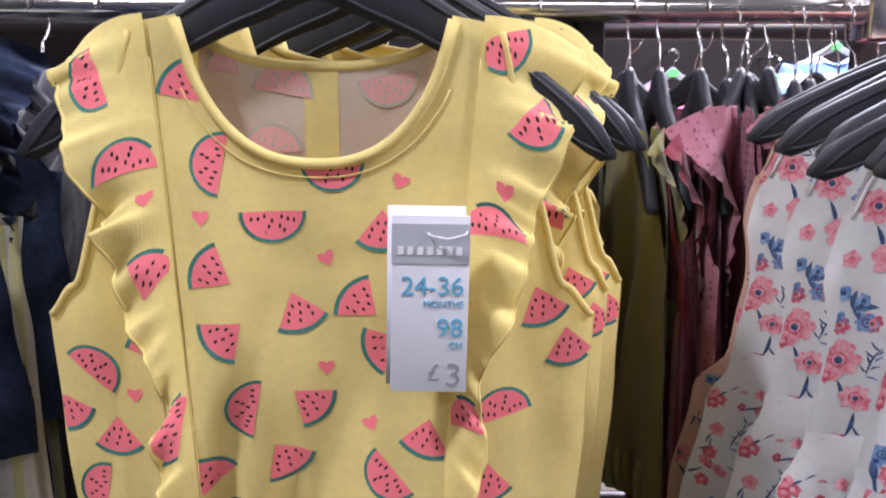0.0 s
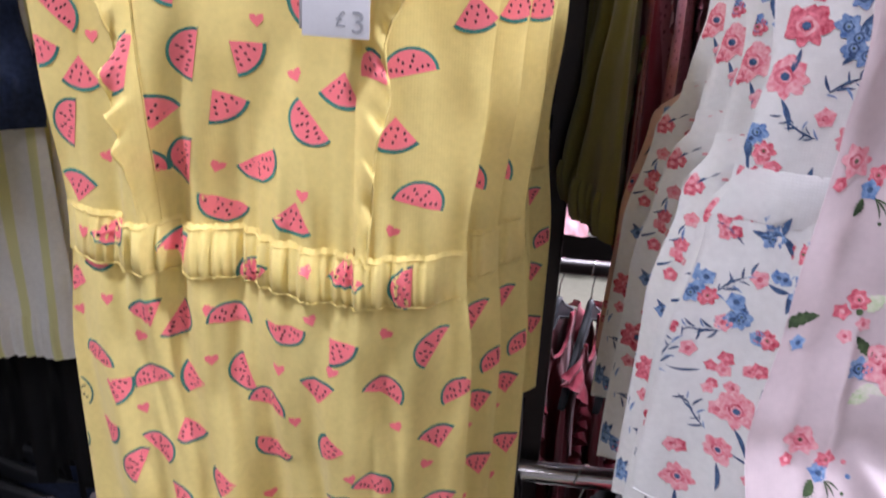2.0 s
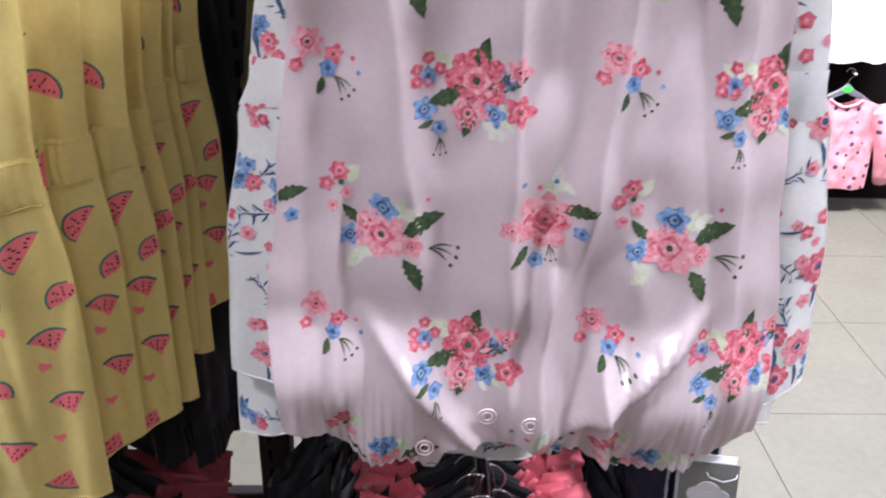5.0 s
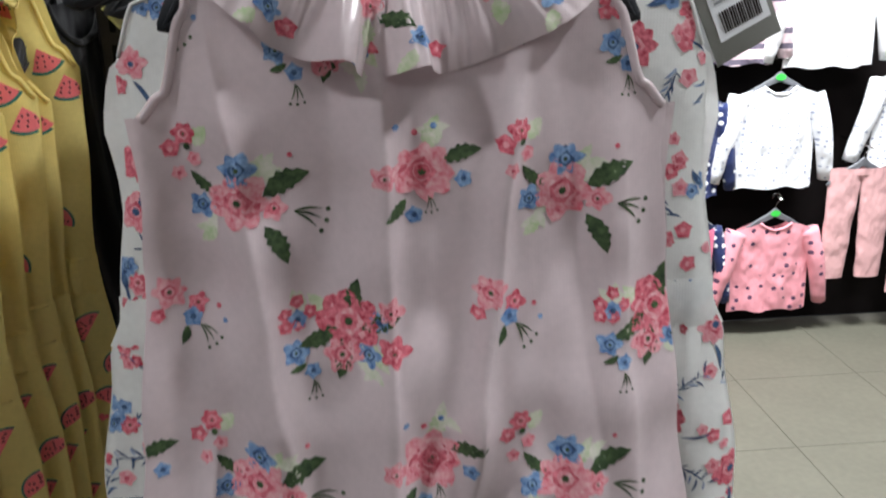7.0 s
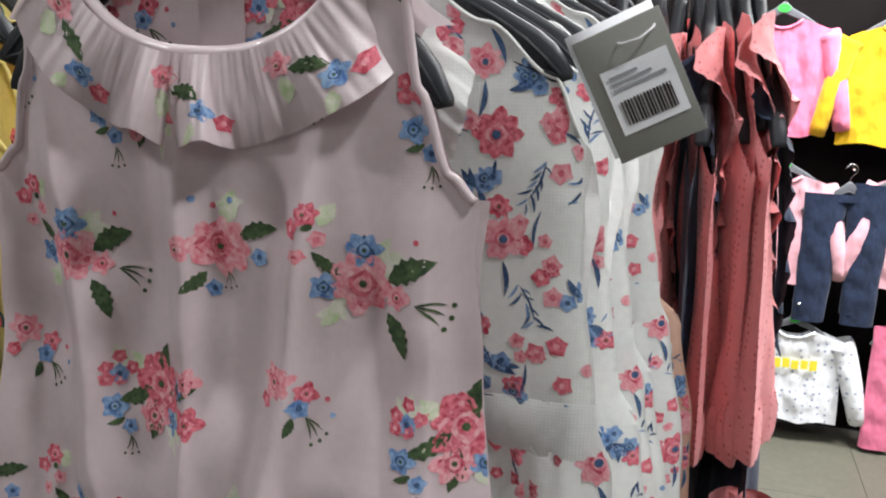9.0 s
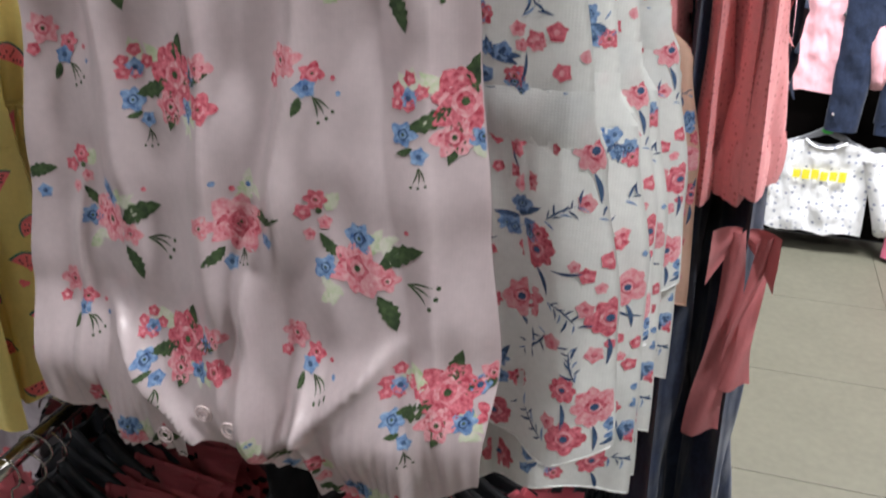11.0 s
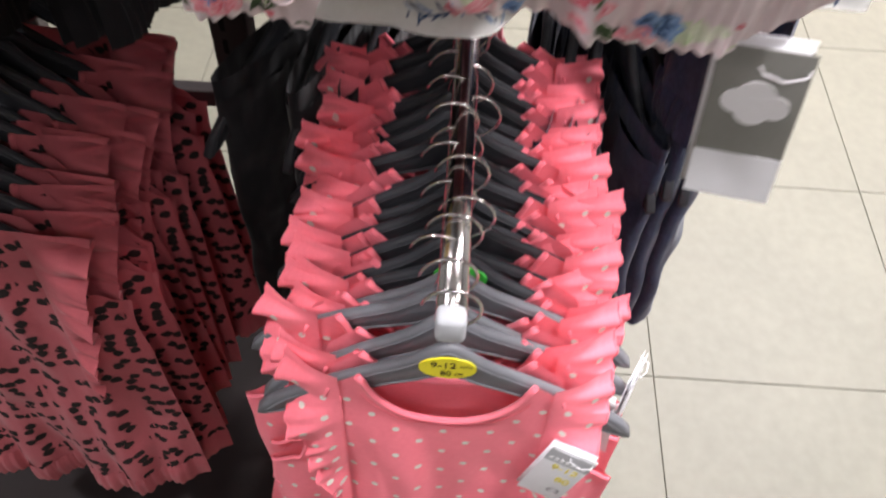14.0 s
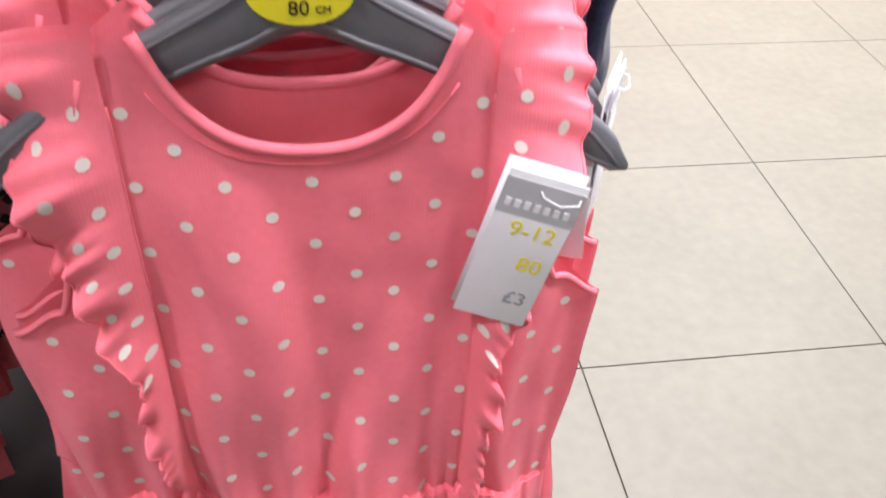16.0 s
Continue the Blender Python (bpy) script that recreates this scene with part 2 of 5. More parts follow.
def tube(bm, pts, radius, seg=8, cap=True):
    """A round tube along points; radius may be a function of the share of the way."""
    rings = []
    n = len(pts)
    pts = [Vector(p) for p in pts]
    up = Vector((0.123, 0.97, 0.21)).normalized()
    for i, p in enumerate(pts):
        d = (pts[min(i + 1, n - 1)] - pts[max(i - 1, 0)]).normalized()
        a = d.cross(up).normalized()
        b = d.cross(a)
        r = radius(i / (n - 1)) if callable(radius) else radius
        rings.append([bm.verts.new(p + a * math.cos(k * math.tau / seg) * r + b * math.sin(k * math.tau / seg) * r) for k in range(seg)])
    for i in range(n - 1):
        for k in range(seg):
            bm.faces.new((rings[i][k], rings[i][(k + 1) % seg], rings[i + 1][(k + 1) % seg], rings[i + 1][k]))
    if cap:
        bm.faces.new(rings[0][::-1])
        bm.faces.new(rings[-1])
    return bm


def sheet(bm, fn, nu, nv):
    """A grid of quads from fn(i share, j share) -> Vector, or None where there is no cloth."""
    g = [[bm.verts.new(fn(i / nu, j / nv)) for j in range(nv + 1)] for i in range(nu + 1)]
    for i in range(nu):
        for j in range(nv):
            bm.faces.new((g[i][j], g[i + 1][j], g[i + 1][j + 1], g[i][j + 1]))
    return g


def smooth_curve(knots):
    """A smooth function through (x, value) knots."""
    xs = [k[0] for k in knots]
    ys = [k[1] for k in knots]

    def f(x):
        if x <= xs[0]:
            return ys[0]
        for i in range(len(xs) - 1):
            if x <= xs[i + 1]:
                s = (x - xs[i]) / (xs[i + 1] - xs[i])
                s = s * s * (3 - 2 * s)
                return ys[i] + (ys[i + 1] - ys[i]) * s
        return ys[-1]
    return f


# ---- garments ----
class Cut:
    """The cut of a garment, about the middle of its shoulders: x across, y to the back, z up.
    half: half width over z; top/back_top: upper edge over |x|; bottom: lower edge over x; deep: half depth over z."""

    def __init__(self, half, top, back_top, bottom, deep, folds, seed=0, lean=0.03, ripple=None, creases=()):
        self.creases = creases
        self.drift = lean if callable(lean) else (lambda z: lean * z)
        self.half, self.top, self.back_top, self.bottom, self.deep, self.folds, self.seed, self.ripple = half, top, back_top, bottom, deep, folds, seed, ripple

    def wave(self, x, z, side):
        o = self.seed * 7.3
        v = 0
        for amp, fx, fz, z0, z1 in self.folds:
            share = min(1, max(0, (z - z0) / (z1 - z0))) if z1 != z0 else 1
            bend = 0.5 * noise.noise((z * 6 + o, x * 3, o * 0.3))
            n = noise.noise((x * fx + o + bend, z * fz + o * 0.7, o))
            v += amp * share * n * (1.35 - 0.5 * abs(n)) if amp > 0 else -amp * share * (0.35 - abs(n)) * 1.6
        for amp, wide, xa, za, xb, zb in self.creases:
            k = (z - za) / (zb - za)
            if -0.15 < k < 1.15:
                d = (x - xa - (xb - xa) * k - 0.004 * noise.noise((z * 14 + o, xa * 50, 1))) / wide
                fade = min(1.0, (k + 0.15) / 0.3, (1.15 - k) / 0.3)
                v += (-amp if side == 0 else amp) * fade * (math.exp(-abs(d) * 1.6) if d > 0 else math.exp(-d * d))
        if self.ripple:
            v += self.ripple(x, z) * (-1 if side == 0 else 1)
        return v

    def front(self, x, z, lift=0.0):
        u = max(-1, min(1, x / self.half(z)))
        y = -self.deep(z) * max(0.0, 1 - abs(u) ** 2.6) ** 0.75 + self.drift(z)
        return Vector((x, y + self.wave(x, z, 0) * (1 - u ** 6) - lift, z))

    def back(self, x, z):
        u = max(-1, min(1, x / self.half(z)))
        y = self.deep(z) * max(0.0, 1 - abs(u) ** 2.6) ** 0.75 + self.drift(z)
        return Vector((x, y + self.wave(x, z, 1) * (1 - u ** 6), z))

    def covers(self, x, z, edge=0.002):
        w = self.half(z)
        return abs(x) < w * 0.995 and self.bottom(x) + edge < z < self.top(abs(x)) - edge

    def shell(self, z0, z1, nu=56, nv=40, front=True, back=True):
        """Front and back panel between two heights (None: to the edge)."""
        bm = bmesh.new()
        for side in ([0] if front else []) + ([1] if back else []):
            edge = self.top if side == 0 else self.back_top
            w0 = max(self.half(z) for z in (0, -0.1, -0.16, -0.2))

            def fn(i, j):
                c = -math.cos(i * math.pi)
                s = 0.55 * (2 * i - 1) + 0.45 * c
                xt = s * w0
                zt = min(edge(abs(xt)), z1) if z1 is not None else edge(abs(xt))
                zb = max(self.bottom(s * self.half(-0.5)), z0) if z0 is not None else self.bottom(s * self.half(-0.5))
                z = zt + (zb - zt) * j
                w = self.half(z)
                k = min(1.0, max(0.0, (-0.10 - z) / 0.06))
                x = s * (w0 + (w - w0) * k) if z > -0.16 else s * w
                return self.front(x, z) if side == 0 else self.back(x, z)
            sheet(bm, fn, nu, nv)
        bmesh.ops.remove_doubles(bm, verts=bm.verts, dist=0.0004)
        return bm


def blob(points, bm, cut, lift):
    """A flat printed shape, a fan round its middle, laid on the front of a garment; cut off at its edges."""
    n = len(points)
    cx, cz = sum(p[0] for p in points) / n, sum(p[1] for p in points) / n
    if not cut.covers(cx, cz):
        return
    if not all(cut.covers(x, z) for x, z in points):
        inside = []
        for x, z in points:
            q, step = (1.0, 0.0) if cut.covers(x, z) else (0.5, 0.25)
            while step > 0.02:
                q += step if cut.covers(cx + (x - cx) * q, cz + (z - cz) * q) else -step
                step *= 0.5
            inside.append((cx + (x - cx) * q, cz + (z - cz) * q))
        points = inside
    size = max(abs(x - cx) + abs(z - cz) for x, z in points)
    shares = (1.0,) if size < 0.0045 else (0.55, 1.0) if size < 0.010 else (0.36, 0.7, 1.0)
    c = bm.verts.new(cut.front(cx, cz, lift))
    last = None
    for q in shares:
        ring = [bm.verts.new(cut.front(cx + (x - cx) * q, cz + (z - cz) * q, lift)) for x, z in points]
        for i in range(n):
            k = (i + 1) % n
            if last is None:
                bm.faces.new((c, ring[i], ring[k]))
            else:
                bm.faces.new((last[i], ring[i], ring[k], last[k]))
        last = ring


def ring_pts(x, z, r, n=12, wob=0.0, lobes=0, sq=1.0, rot=0.0, rnd=None):
    out = []
    for i in range(n):
        a = i * math.tau / n
        q = r * (1 + wob * math.cos(lobes * a) + (rnd.uniform(-0.1, 0.1) if rnd else 0))
        px, pz = q * math.cos(a), q * sq * math.sin(a)
        out.append((x + px * math.cos(rot) - pz * math.sin(rot), z + px * math.sin(rot) + pz * math.cos(rot)))
    return out


class Print:
    """Collects printed shapes; flush() makes each motif a part of the cloth."""

    def __init__(self, cut, parent, colours, name):
        self.cut, self.parent, self.colours, self.name = cut, parent, colours, name
        self.order = list(colours)
        self.bm = bmesh.new()

    def put(self, key, points, level=1):
        n = len(self.bm.faces)
        blob(points, self.bm, self.cut, 0.00028 + 0.00011 * level)
        self.bm.faces.ensure_lookup_table()
        k = self.order.index(key)
        for f in self.bm.faces[n:]:
            f.material_index = k

    def strip(self, key, inner, outer, level=1):
        lift = 0.00030 + 0.00012 * level
        k = self.order.index(key)
        rows = [[self.bm.verts.new(self.cut.front(x, z, lift)) for x, z in line] for line in (inner, outer)]
        for i in range(len(inner) - 1):
            if all(self.cut.covers(*p) for p in (inner[i], inner[i + 1], outer[i], outer[i + 1])):
                f = self.bm.faces.new((rows[0][i], rows[1][i], rows[1][i + 1], rows[0][i + 1]))
                f.material_index = k

    def flush(self, stuff=False):
        if not len(self.bm.faces):
            return None
        me = bpy.data.meshes.new(self.name)
        self.bm.normal_update()
        self.bm.to_mesh(me)
        self.bm.free()
        self.bm = bmesh.new()
        for key in self.order:
            me.materials.append(self.colours[key])
        me.polygons.foreach_set("use_smooth", [True] * len(me.polygons))
        ob = new(self.name, me)
        ob.parent = self.parent
        if stuff:
            tagged(ob, kind="stuff")
        return ob


def melon(pr, x, z, rot, r, wedge):
    """A slice of watermelon: half round, or a narrow wedge, with rind and pips."""
    a0, a1 = (math.pi, math.tau) if not wedge else (math.pi * 1.27, math.pi * 1.73)
    c, s = math.cos(rot), math.sin(rot)
    off = r * (0.45 if not wedge else 0.62)

    def loc(px, pz):
        pz += off
        return (x + px * c - pz * s, z + px * s + pz * c)

    def slice_pts(rr, inset, n=11):
        arc = [(rr * math.cos(a0 + (a1 - a0) * i / n), rr * math.sin(a0 + (a1 - a0) * i / n)) for i in range(n + 1)]
        corners = [arc[-1], (0.0, inset), arc[0]] if wedge else [arc[-1], arc[0]]
        for (ax, az), (bx, bz) in zip(corners, corners[1:]):
            steps = 4 if wedge else 8
            arc += [(ax + (bx - ax) * k / steps, az + (bz - az) * k / steps) for k in range(1, steps + 1)]
        arc.pop()
        return [loc(px, pz) for px, pz in arc]
    arcs = [[loc(q * r * math.cos(a0 + (a1 - a0) * i / 14), q * r * math.sin(a0 + (a1 - a0) * i / 14)) for i in range(15)] for q in (0.895, 1.0)]
    pr.strip("rind", arcs[0], arcs[1], 1)
    pr.put("flesh", slice_pts(r * 0.90, 0.001, 11), 1)
    k = 0
    for rr in (0.3, 0.5, 0.68):
        n = int(2 + rr * 4) if not wedge else int(1 + rr * 4)
        for i in range(n):
            a = a0 + (a1 - a0) * (i + 0.5 + 0.15 * math.sin(k * 5)) / n
            k += 1
            sx, sz = rr * r * math.cos(a), rr * r * math.sin(a)
            pts = [(sx + 0.0009 * math.cos(q) * 0.8, sz + 0.0016 * math.sin(q) * 0.8) for q in (0, 1.2, 2.4, 3.6, 4.8)]
            pr.put("pip", [loc(*p) for p in pts], 2)


def heart(pr, x, z, rot, r):
    pts = []
    for i in range(10):
        a = i * math.tau / 10
        px, pz = r * (math.sin(a) ** 3), r * (0.8 * math.cos(a) - 0.33 * math.cos(2 * a) - 0.12 * math.cos(3 * a))
        pts.append((x + px * math.cos(rot) - pz * math.sin(rot), z + px * math.sin(rot) + pz * math.cos(rot)))
    pr.put("flesh", pts, 1)


MELON_COLOURS = {"rind": WATER_G, "flesh": WATER_R, "pip": SEED}
# the melon print: x, z in cm from the shoulders' middle, turn in degrees (a wedge where the turn ends in 5)
MELON_TOP = [
    (-6.4, -3.0, 225), (-5.2, -6.9, 260), (-5.4, -12.0, 245), (-2.2, -10.0, 0), (0.7, -7.5, 0), (3.1, -10.6, 5), (1.7, -13.7, 235), (-1.0, -14.7, 25),
    (-4.9, -15.6, 315), (-4.0, -19.3, 260), (-0.4, -19.5, 55), (-1.8, -22.6, 35), (3.1, -23.1, 310), (2.8, -16.4, 295), (5.2, -21.1, 355), (-5.8, -22.5, 175),
    (-11.4, -17.2, 140), (-13.0, -20.1, 35), (-10.6, -21.4, 5), (-8.7, -15.9, 215), (12.6, -16.6, 15), (11.2, -14.4, 25), (8.4, -23.4, 5), (0.1, -26.1, 30),
    (-4.8, -25.8, 260), (-7.0, -25.7, 170), (-2.5, -29.0, 340), (2.3, -29.0, 355), (-11.6, -28.0, 175), (-12.1, -24.1, 260), (10.0, -26.8, 160), (9.0, -19.0, 190)]
MELON_LOW = [(-13.0, -34.7, 275), (-10.6, -32.9, 15), (-7.4, -35.6, 205), (-5.3, -36.7, 60), (-2.0, -35.7, 180), (1.9, -36.3, 0), (5.6, -36.9, 45), (10.8, -36.8, 240), (-11.2, -39.5, 180), (-13.6, -43.2, 140), (-9.4, -41.7, 65), (-7.4, -40.5, 200), (-4.9, -40.7, 275), (-1.4, -40.0, 290), (0.5, -41.5, 170), (4.0, -39.6, 185), (8.4, -39.7, 150), (12.8, -40.5, 210), (-4.9, -44.8, 25), (-10.6, -45.5, 65), (-9.0, -47.4, 250), (-7.0, -45.9, 130), (0.6, -45.8, 340), (4.6, -44.0, 265), (11.6, -43.8, 195), (7.8, -46.9, 160), (5.9, -48.7, 140), (-5.6, -50.0, 100), (-2.9, -48.2, 285), (-14.0, -47.4, 100), (3.4, -50.7, 70)]
MELON_HEM = [(4.6, -52.6, 10), (8.4, -52.3, 165), (12.0, -49.2, 195), (10.5, -56.8, 335), (-3.2, -56.5, 180), (0.8, -54.2, 140), (-5.3, -53.4, 5), (1.6, -58.1, 340), (5.4, -55.8, 100), (-7.6, -59.5, 140)]
HEARTS = [(-5.6, -9.5), (0.3, -11.6), (4.0, -7.8), (0.2, -17.3), (2.4, -20.2), (-2.6, -26.2), (3.0, -27.1), (-9.4, -26.0), (8.4, -29.0), (-9.6, -18.8), (-10.0, -35.3), (-12.8, -37.1), (-7.8, -37.6), (-3.2, -38.9), (-7.0, -33.0), (3.6, -34.8), (8.2, -35.8), (1.4, -38.8), (-8.1, -43.1), (5.0, -38.2), (2.4, -42.6), (9.0, -42.7), (11.0, -46.1), (0.2, -49.7), (-7.2, -53.5), (-3.2, -35.4), (11.0, -52.5), (6.2, -46.3)]


def melon_print(cut, parent, spots, hearts=()):
    pr = Print(cut, parent, MELON_COLOURS, "melon_print")
    for x, z, turn in spots:
        wedge = turn % 10 == 5
        melon(pr, x / 100, z / 100, radians(turn - (5 if wedge else 0)), (0.0158 if not wedge else 0.0205) * (1 if z > -30 else 0.9), wedge)
        pr.flush()
    pr.name = "heart_print"
    for k, (x, z) in enumerate(hearts):
        heart(pr, x / 100, z / 100, 0.5 * math.sin(k * 2.1), 0.0046)
        pr.flush()


def rosette(pr, x, z, r, colour, rnd, petals=6):
    """A painted rose: overlapping petals, a darker eye."""
    light = {"red": "pink", "pink": "red", "blue": "navy", "navy": "blue"}[colour]
    if r < 0.0052:
        pr.put(colour, ring_pts(x, z, r, 15, 0.16, 5, rot=rnd.uniform(0, 1), rnd=rnd), 1)
        pr.put(light, ring_pts(x, z, r * 0.36, 6), 2)
        return
    pr.put(light if r > 0.008 else colour, ring_pts(x, z, r * 0.74, 12, 0.1, 4, rnd=rnd), 0)
    for i in range(petals):
        a = i * math.tau / petals + rnd.uniform(-0.2, 0.2)
        pr.put(colour, ring_pts(x + r * 0.58 * math.cos(a), z + r * 0.55 * math.sin(a), r * rnd.uniform(0.38, 0.56), 10, 0.08, 3, sq=rnd.uniform(0.65, 0.95), rot=a, rnd=rnd), 1)
    pr.put(light, ring_pts(x, z, r * 0.45, 9, 0.15, 5, rnd=rnd), 2)
    pr.put(colour, ring_pts(x, z, r * 0.3, 8, rnd=rnd), 3)
    pr.put("leaf", ring_pts(x, z, r * 0.14, 6), 4)


def leaf(pr, x, z, length, rot, colour="leaf", fat=0.3):
    pts = []
    for i in range(22):
        t = i / 11 if i <= 11 else (22 - i) / 11
        w = math.sin(math.pi * min(t, 1)) ** 0.8 * fat * length * (1 if i <= 11 else -1) * (1 - 0.3 * t)
        w *= 1 + (0.20 * math.sin(i * 2.9) if fat > 0.3 else 0)
        px, pz = t * length, w * 0.55 + 0.08 * length * math.sin(t * 3)
        pts.append((x + px * math.cos(rot) - pz * math.sin(rot), z + px * math.sin(rot) + pz * math.cos(rot)))
    pr.put(colour, pts, 0 if colour in ("lime", "wash") else 1)
    if colour == "leaf" and fat > 0.38 and length > 0.015:
        for k in (0.25, 0.5):
            leaf(pr, x + k * length * math.cos(rot), z + k * length * math.sin(rot), 0.3 * length, rot + 0.5, "lime", 0.14)


def sprig(pr, x, z, rnd, s=1.0, turn=0.0):
    """Fine stalks with berries."""
    for i in range(3):
        a = turn + (i - 1) * 0.35
        leaf(pr, x, z, 0.012 * s, a, "leaf", 0.09)
        pr.put("leaf", ring_pts(x + 0.014 * s * math.cos(a), z + 0.014 * s * math.sin(a), 0.0011 * s, 6), 1)


def wash(pr, x, z, r, rnd):
    """A loose pale green watercolour patch under a bouquet."""
    for i in range(3):
        a = rnd.uniform(0, 6.28)
        leaf(pr, x - r * 0.3 * math.cos(a), z - r * 0.3 * math.sin(a), r * rnd.uniform(1.0, 1.5), a, "wash", 0.45)


def bouquet_a(pr, x, z, rnd):
    wash(pr, x + 0.014, z + 0.014, 0.011, rnd)
    wash(pr, x - 0.013, z - 0.012, 0.009, rnd)
    leaf(pr, x - 0.012, z - 0.012, 0.012, -2.3, "lime", 0.6)
    leaf(pr, x + 0.008, z + 0.008, 0.016, 1.2, "lime", 0.45)
    leaf(pr, x + 0.012, z + 0.002, 0.026, 0.45, "leaf", 0.42)
    leaf(pr, x + 0.012, z - 0.012, 0.022, -1.1, "leaf", 0.42)
    leaf(pr, x - 0.009, z + 0.004, 0.017, 2.4, "leaf", 0.35)
    rosette(pr, x, z, 0.0145, "pink", rnd, 7)
    rosette(pr, x + 0.017, z - 0.004, 0.0065, "pink", rnd, 5)
    rosette(pr, x + 0.001, z + 0.016, 0.0085, "blue", rnd, 6)
    rosette(pr, x - 0.0175, z - 0.002, 0.0066, "blue", rnd, 5)
    sprig(pr, x + 0.026, z - 0.006, rnd, 1.2, -0.35)
    for dx, dz, q in ((-0.030, 0.026, 0.0042), (-0.023, 0.033, 0.0056), (-0.019, 0.021, 0.0036), (-0.027, 0.014, 0.0034)):
        rosette(pr, x + dx, z + dz, q, "red" if q > 0.004 else "pink", rnd, 6)
    leaf(pr, x - 0.018, z + 0.027, 0.012, 1.0, "lime", 0.7)
    pr.put("leaf", ring_pts(x - 0.022, z + 0.027, 0.0018, 7), 2)
    pr.put("red", ring_pts(x + 0.026, z + 0.022, 0.0014, 6), 1)


def bouquet_b(pr, x, z, rnd):
    wash(pr, x + 0.007, z + 0.020, 0.010, rnd)
    leaf(pr, x + 0.003, z + 0.01, 0.018, 1.25, "lime", 0.5)
    leaf(pr, x + 0.01, z + 0.005, 0.020, 0.25, "leaf", 0.4)
    leaf(pr, x - 0.008, z - 0.013, 0.014, -2.4, "leaf", 0.45)
    rosette(pr, x, z, 0.0150, "pink", rnd, 8)
    rosette(pr, x - 0.018, z - 0.001, 0.0068, "pink", rnd, 5)
    pr.put("red", ring_pts(x, z, 0.004, 8, rnd=rnd), 4)
    rosette(pr, x + 0.02, z - 0.004, 0.004, "blue", rnd, 4)
    rosette(pr, x - 0.004, z - 0.021, 0.0042, "blue", rnd, 4)
    sprig(pr, x + 0.003, z - 0.012, rnd, 0.6, -1.4)
    for i in range(3):
        pr.put("red" if i % 2 else "blue", ring_pts(x - 0.012 + 0.009 * i, z + 0.022 - 0.003 * (i % 2), 0.0017, 6), 1)


def bouquet_c(pr, x, z, rnd):
    wash(pr, x - 0.022, z + 0.010, 0.011, rnd)
    wash(pr, x + 0.010, z - 0.020, 0.009, rnd)
    for i in range(6):
        leaf(pr, x + 0.006 * math.cos(i), z + 0.006 * math.sin(i), 0.022, i * 1.05 + 0.4, "lime" if i % 3 == 2 else "leaf", 0.4)
    rosette(pr, x, z + 0.004, 0.0155, "red", rnd, 8)
    rosette(pr, x - 0.004, z - 0.013, 0.010, "pink", rnd, 6)
    rosette(pr, x + 0.021, z + 0.012, 0.007, "pink", rnd, 5)
    rosette(pr, x + 0.022, z - 0.008, 0.008, "red", rnd, 5)
    rosette(pr, x + 0.0095, z - 0.012, 0.0065, "blue", rnd, 5)
    rosette(pr, x + 0.015, z + 0.006, 0.005, "blue", rnd, 5)
    rosette(pr, x - 0.027, z - 0.011, 0.0065, "blue", rnd, 5)
    rosette(pr, x - 0.025, z + 0.006, 0.0045, "blue", rnd, 5)
    for i in range(5):
        rosette(pr, x - 0.031 + 0.006 * (i % 3), z + 0.003 + 0.006 * (i // 2), 0.0034, "red", rnd, 4)
    rosette(pr, x - 0.019, z - 0.021, 0.004, "blue", rnd, 4)
    leaf(pr, x - 0.022, z - 0.017, 0.009, -2.8, "leaf", 0.4)
    sprig(pr, x - 0.019, z - 0.026, rnd, 0.7, -1.5)


def bouquet_d(pr, x, z, rnd):
    rosette(pr, x - 0.006, z + 0.006, 0.0085, "pink", rnd, 6)
    rosette(pr, x + 0.007, z - 0.001, 0.0055, "red", rnd, 5)
    rosette(pr, x + 0.004, z - 0.008, 0.0045, "blue", rnd, 5)
    rosette(pr, x - 0.012, z - 0.005, 0.0035, "red", rnd, 4)
    leaf(pr, x + 0.001, z - 0.012, 0.010, -1.9, "leaf", 0.45)
    sprig(pr, x + 0.007, z - 0.012, rnd, 0.9, -0.9)
    pr.put("red", ring_pts(x + 0.017, z - 0.003, 0.0014, 6), 1)
    pr.put("blue", ring_pts(x + 0.02, z - 0.010, 0.0014, 6), 1)


FLOWER_COLOURS = {"red": F_RED, "pink": F_PINK, "blue": F_BLUE, "navy": F_NAVY, "leaf": F_LEAF, "lime": F_LIME, "wash": F_WASH}


def bouquet_print(cut, parent, ax, az, seed, w=0.158, h=0.148):
    """The half-drop repeat of four bouquets."""
    rnd = random.Random(seed)
    pr = Print(cut, parent, FLOWER_COLOURS, "bouquet_print")
    for ix in range(-3, 4):
        for iz in range(-1, 5):
            x, z = ax + ix * w, az - iz * h
            for draw, dx, dz in ((bouquet_a, 0, 0), (bouquet_b, 0.0885, 0.013), (bouquet_c, 0.05, -0.0665), (bouquet_d, -0.032, -0.052), (bouquet_d, 0.122, -0.056)):
                if dx > 0.12:
                    continue
                draw(pr, x + dx, z + dz, rnd)
                pr.flush()


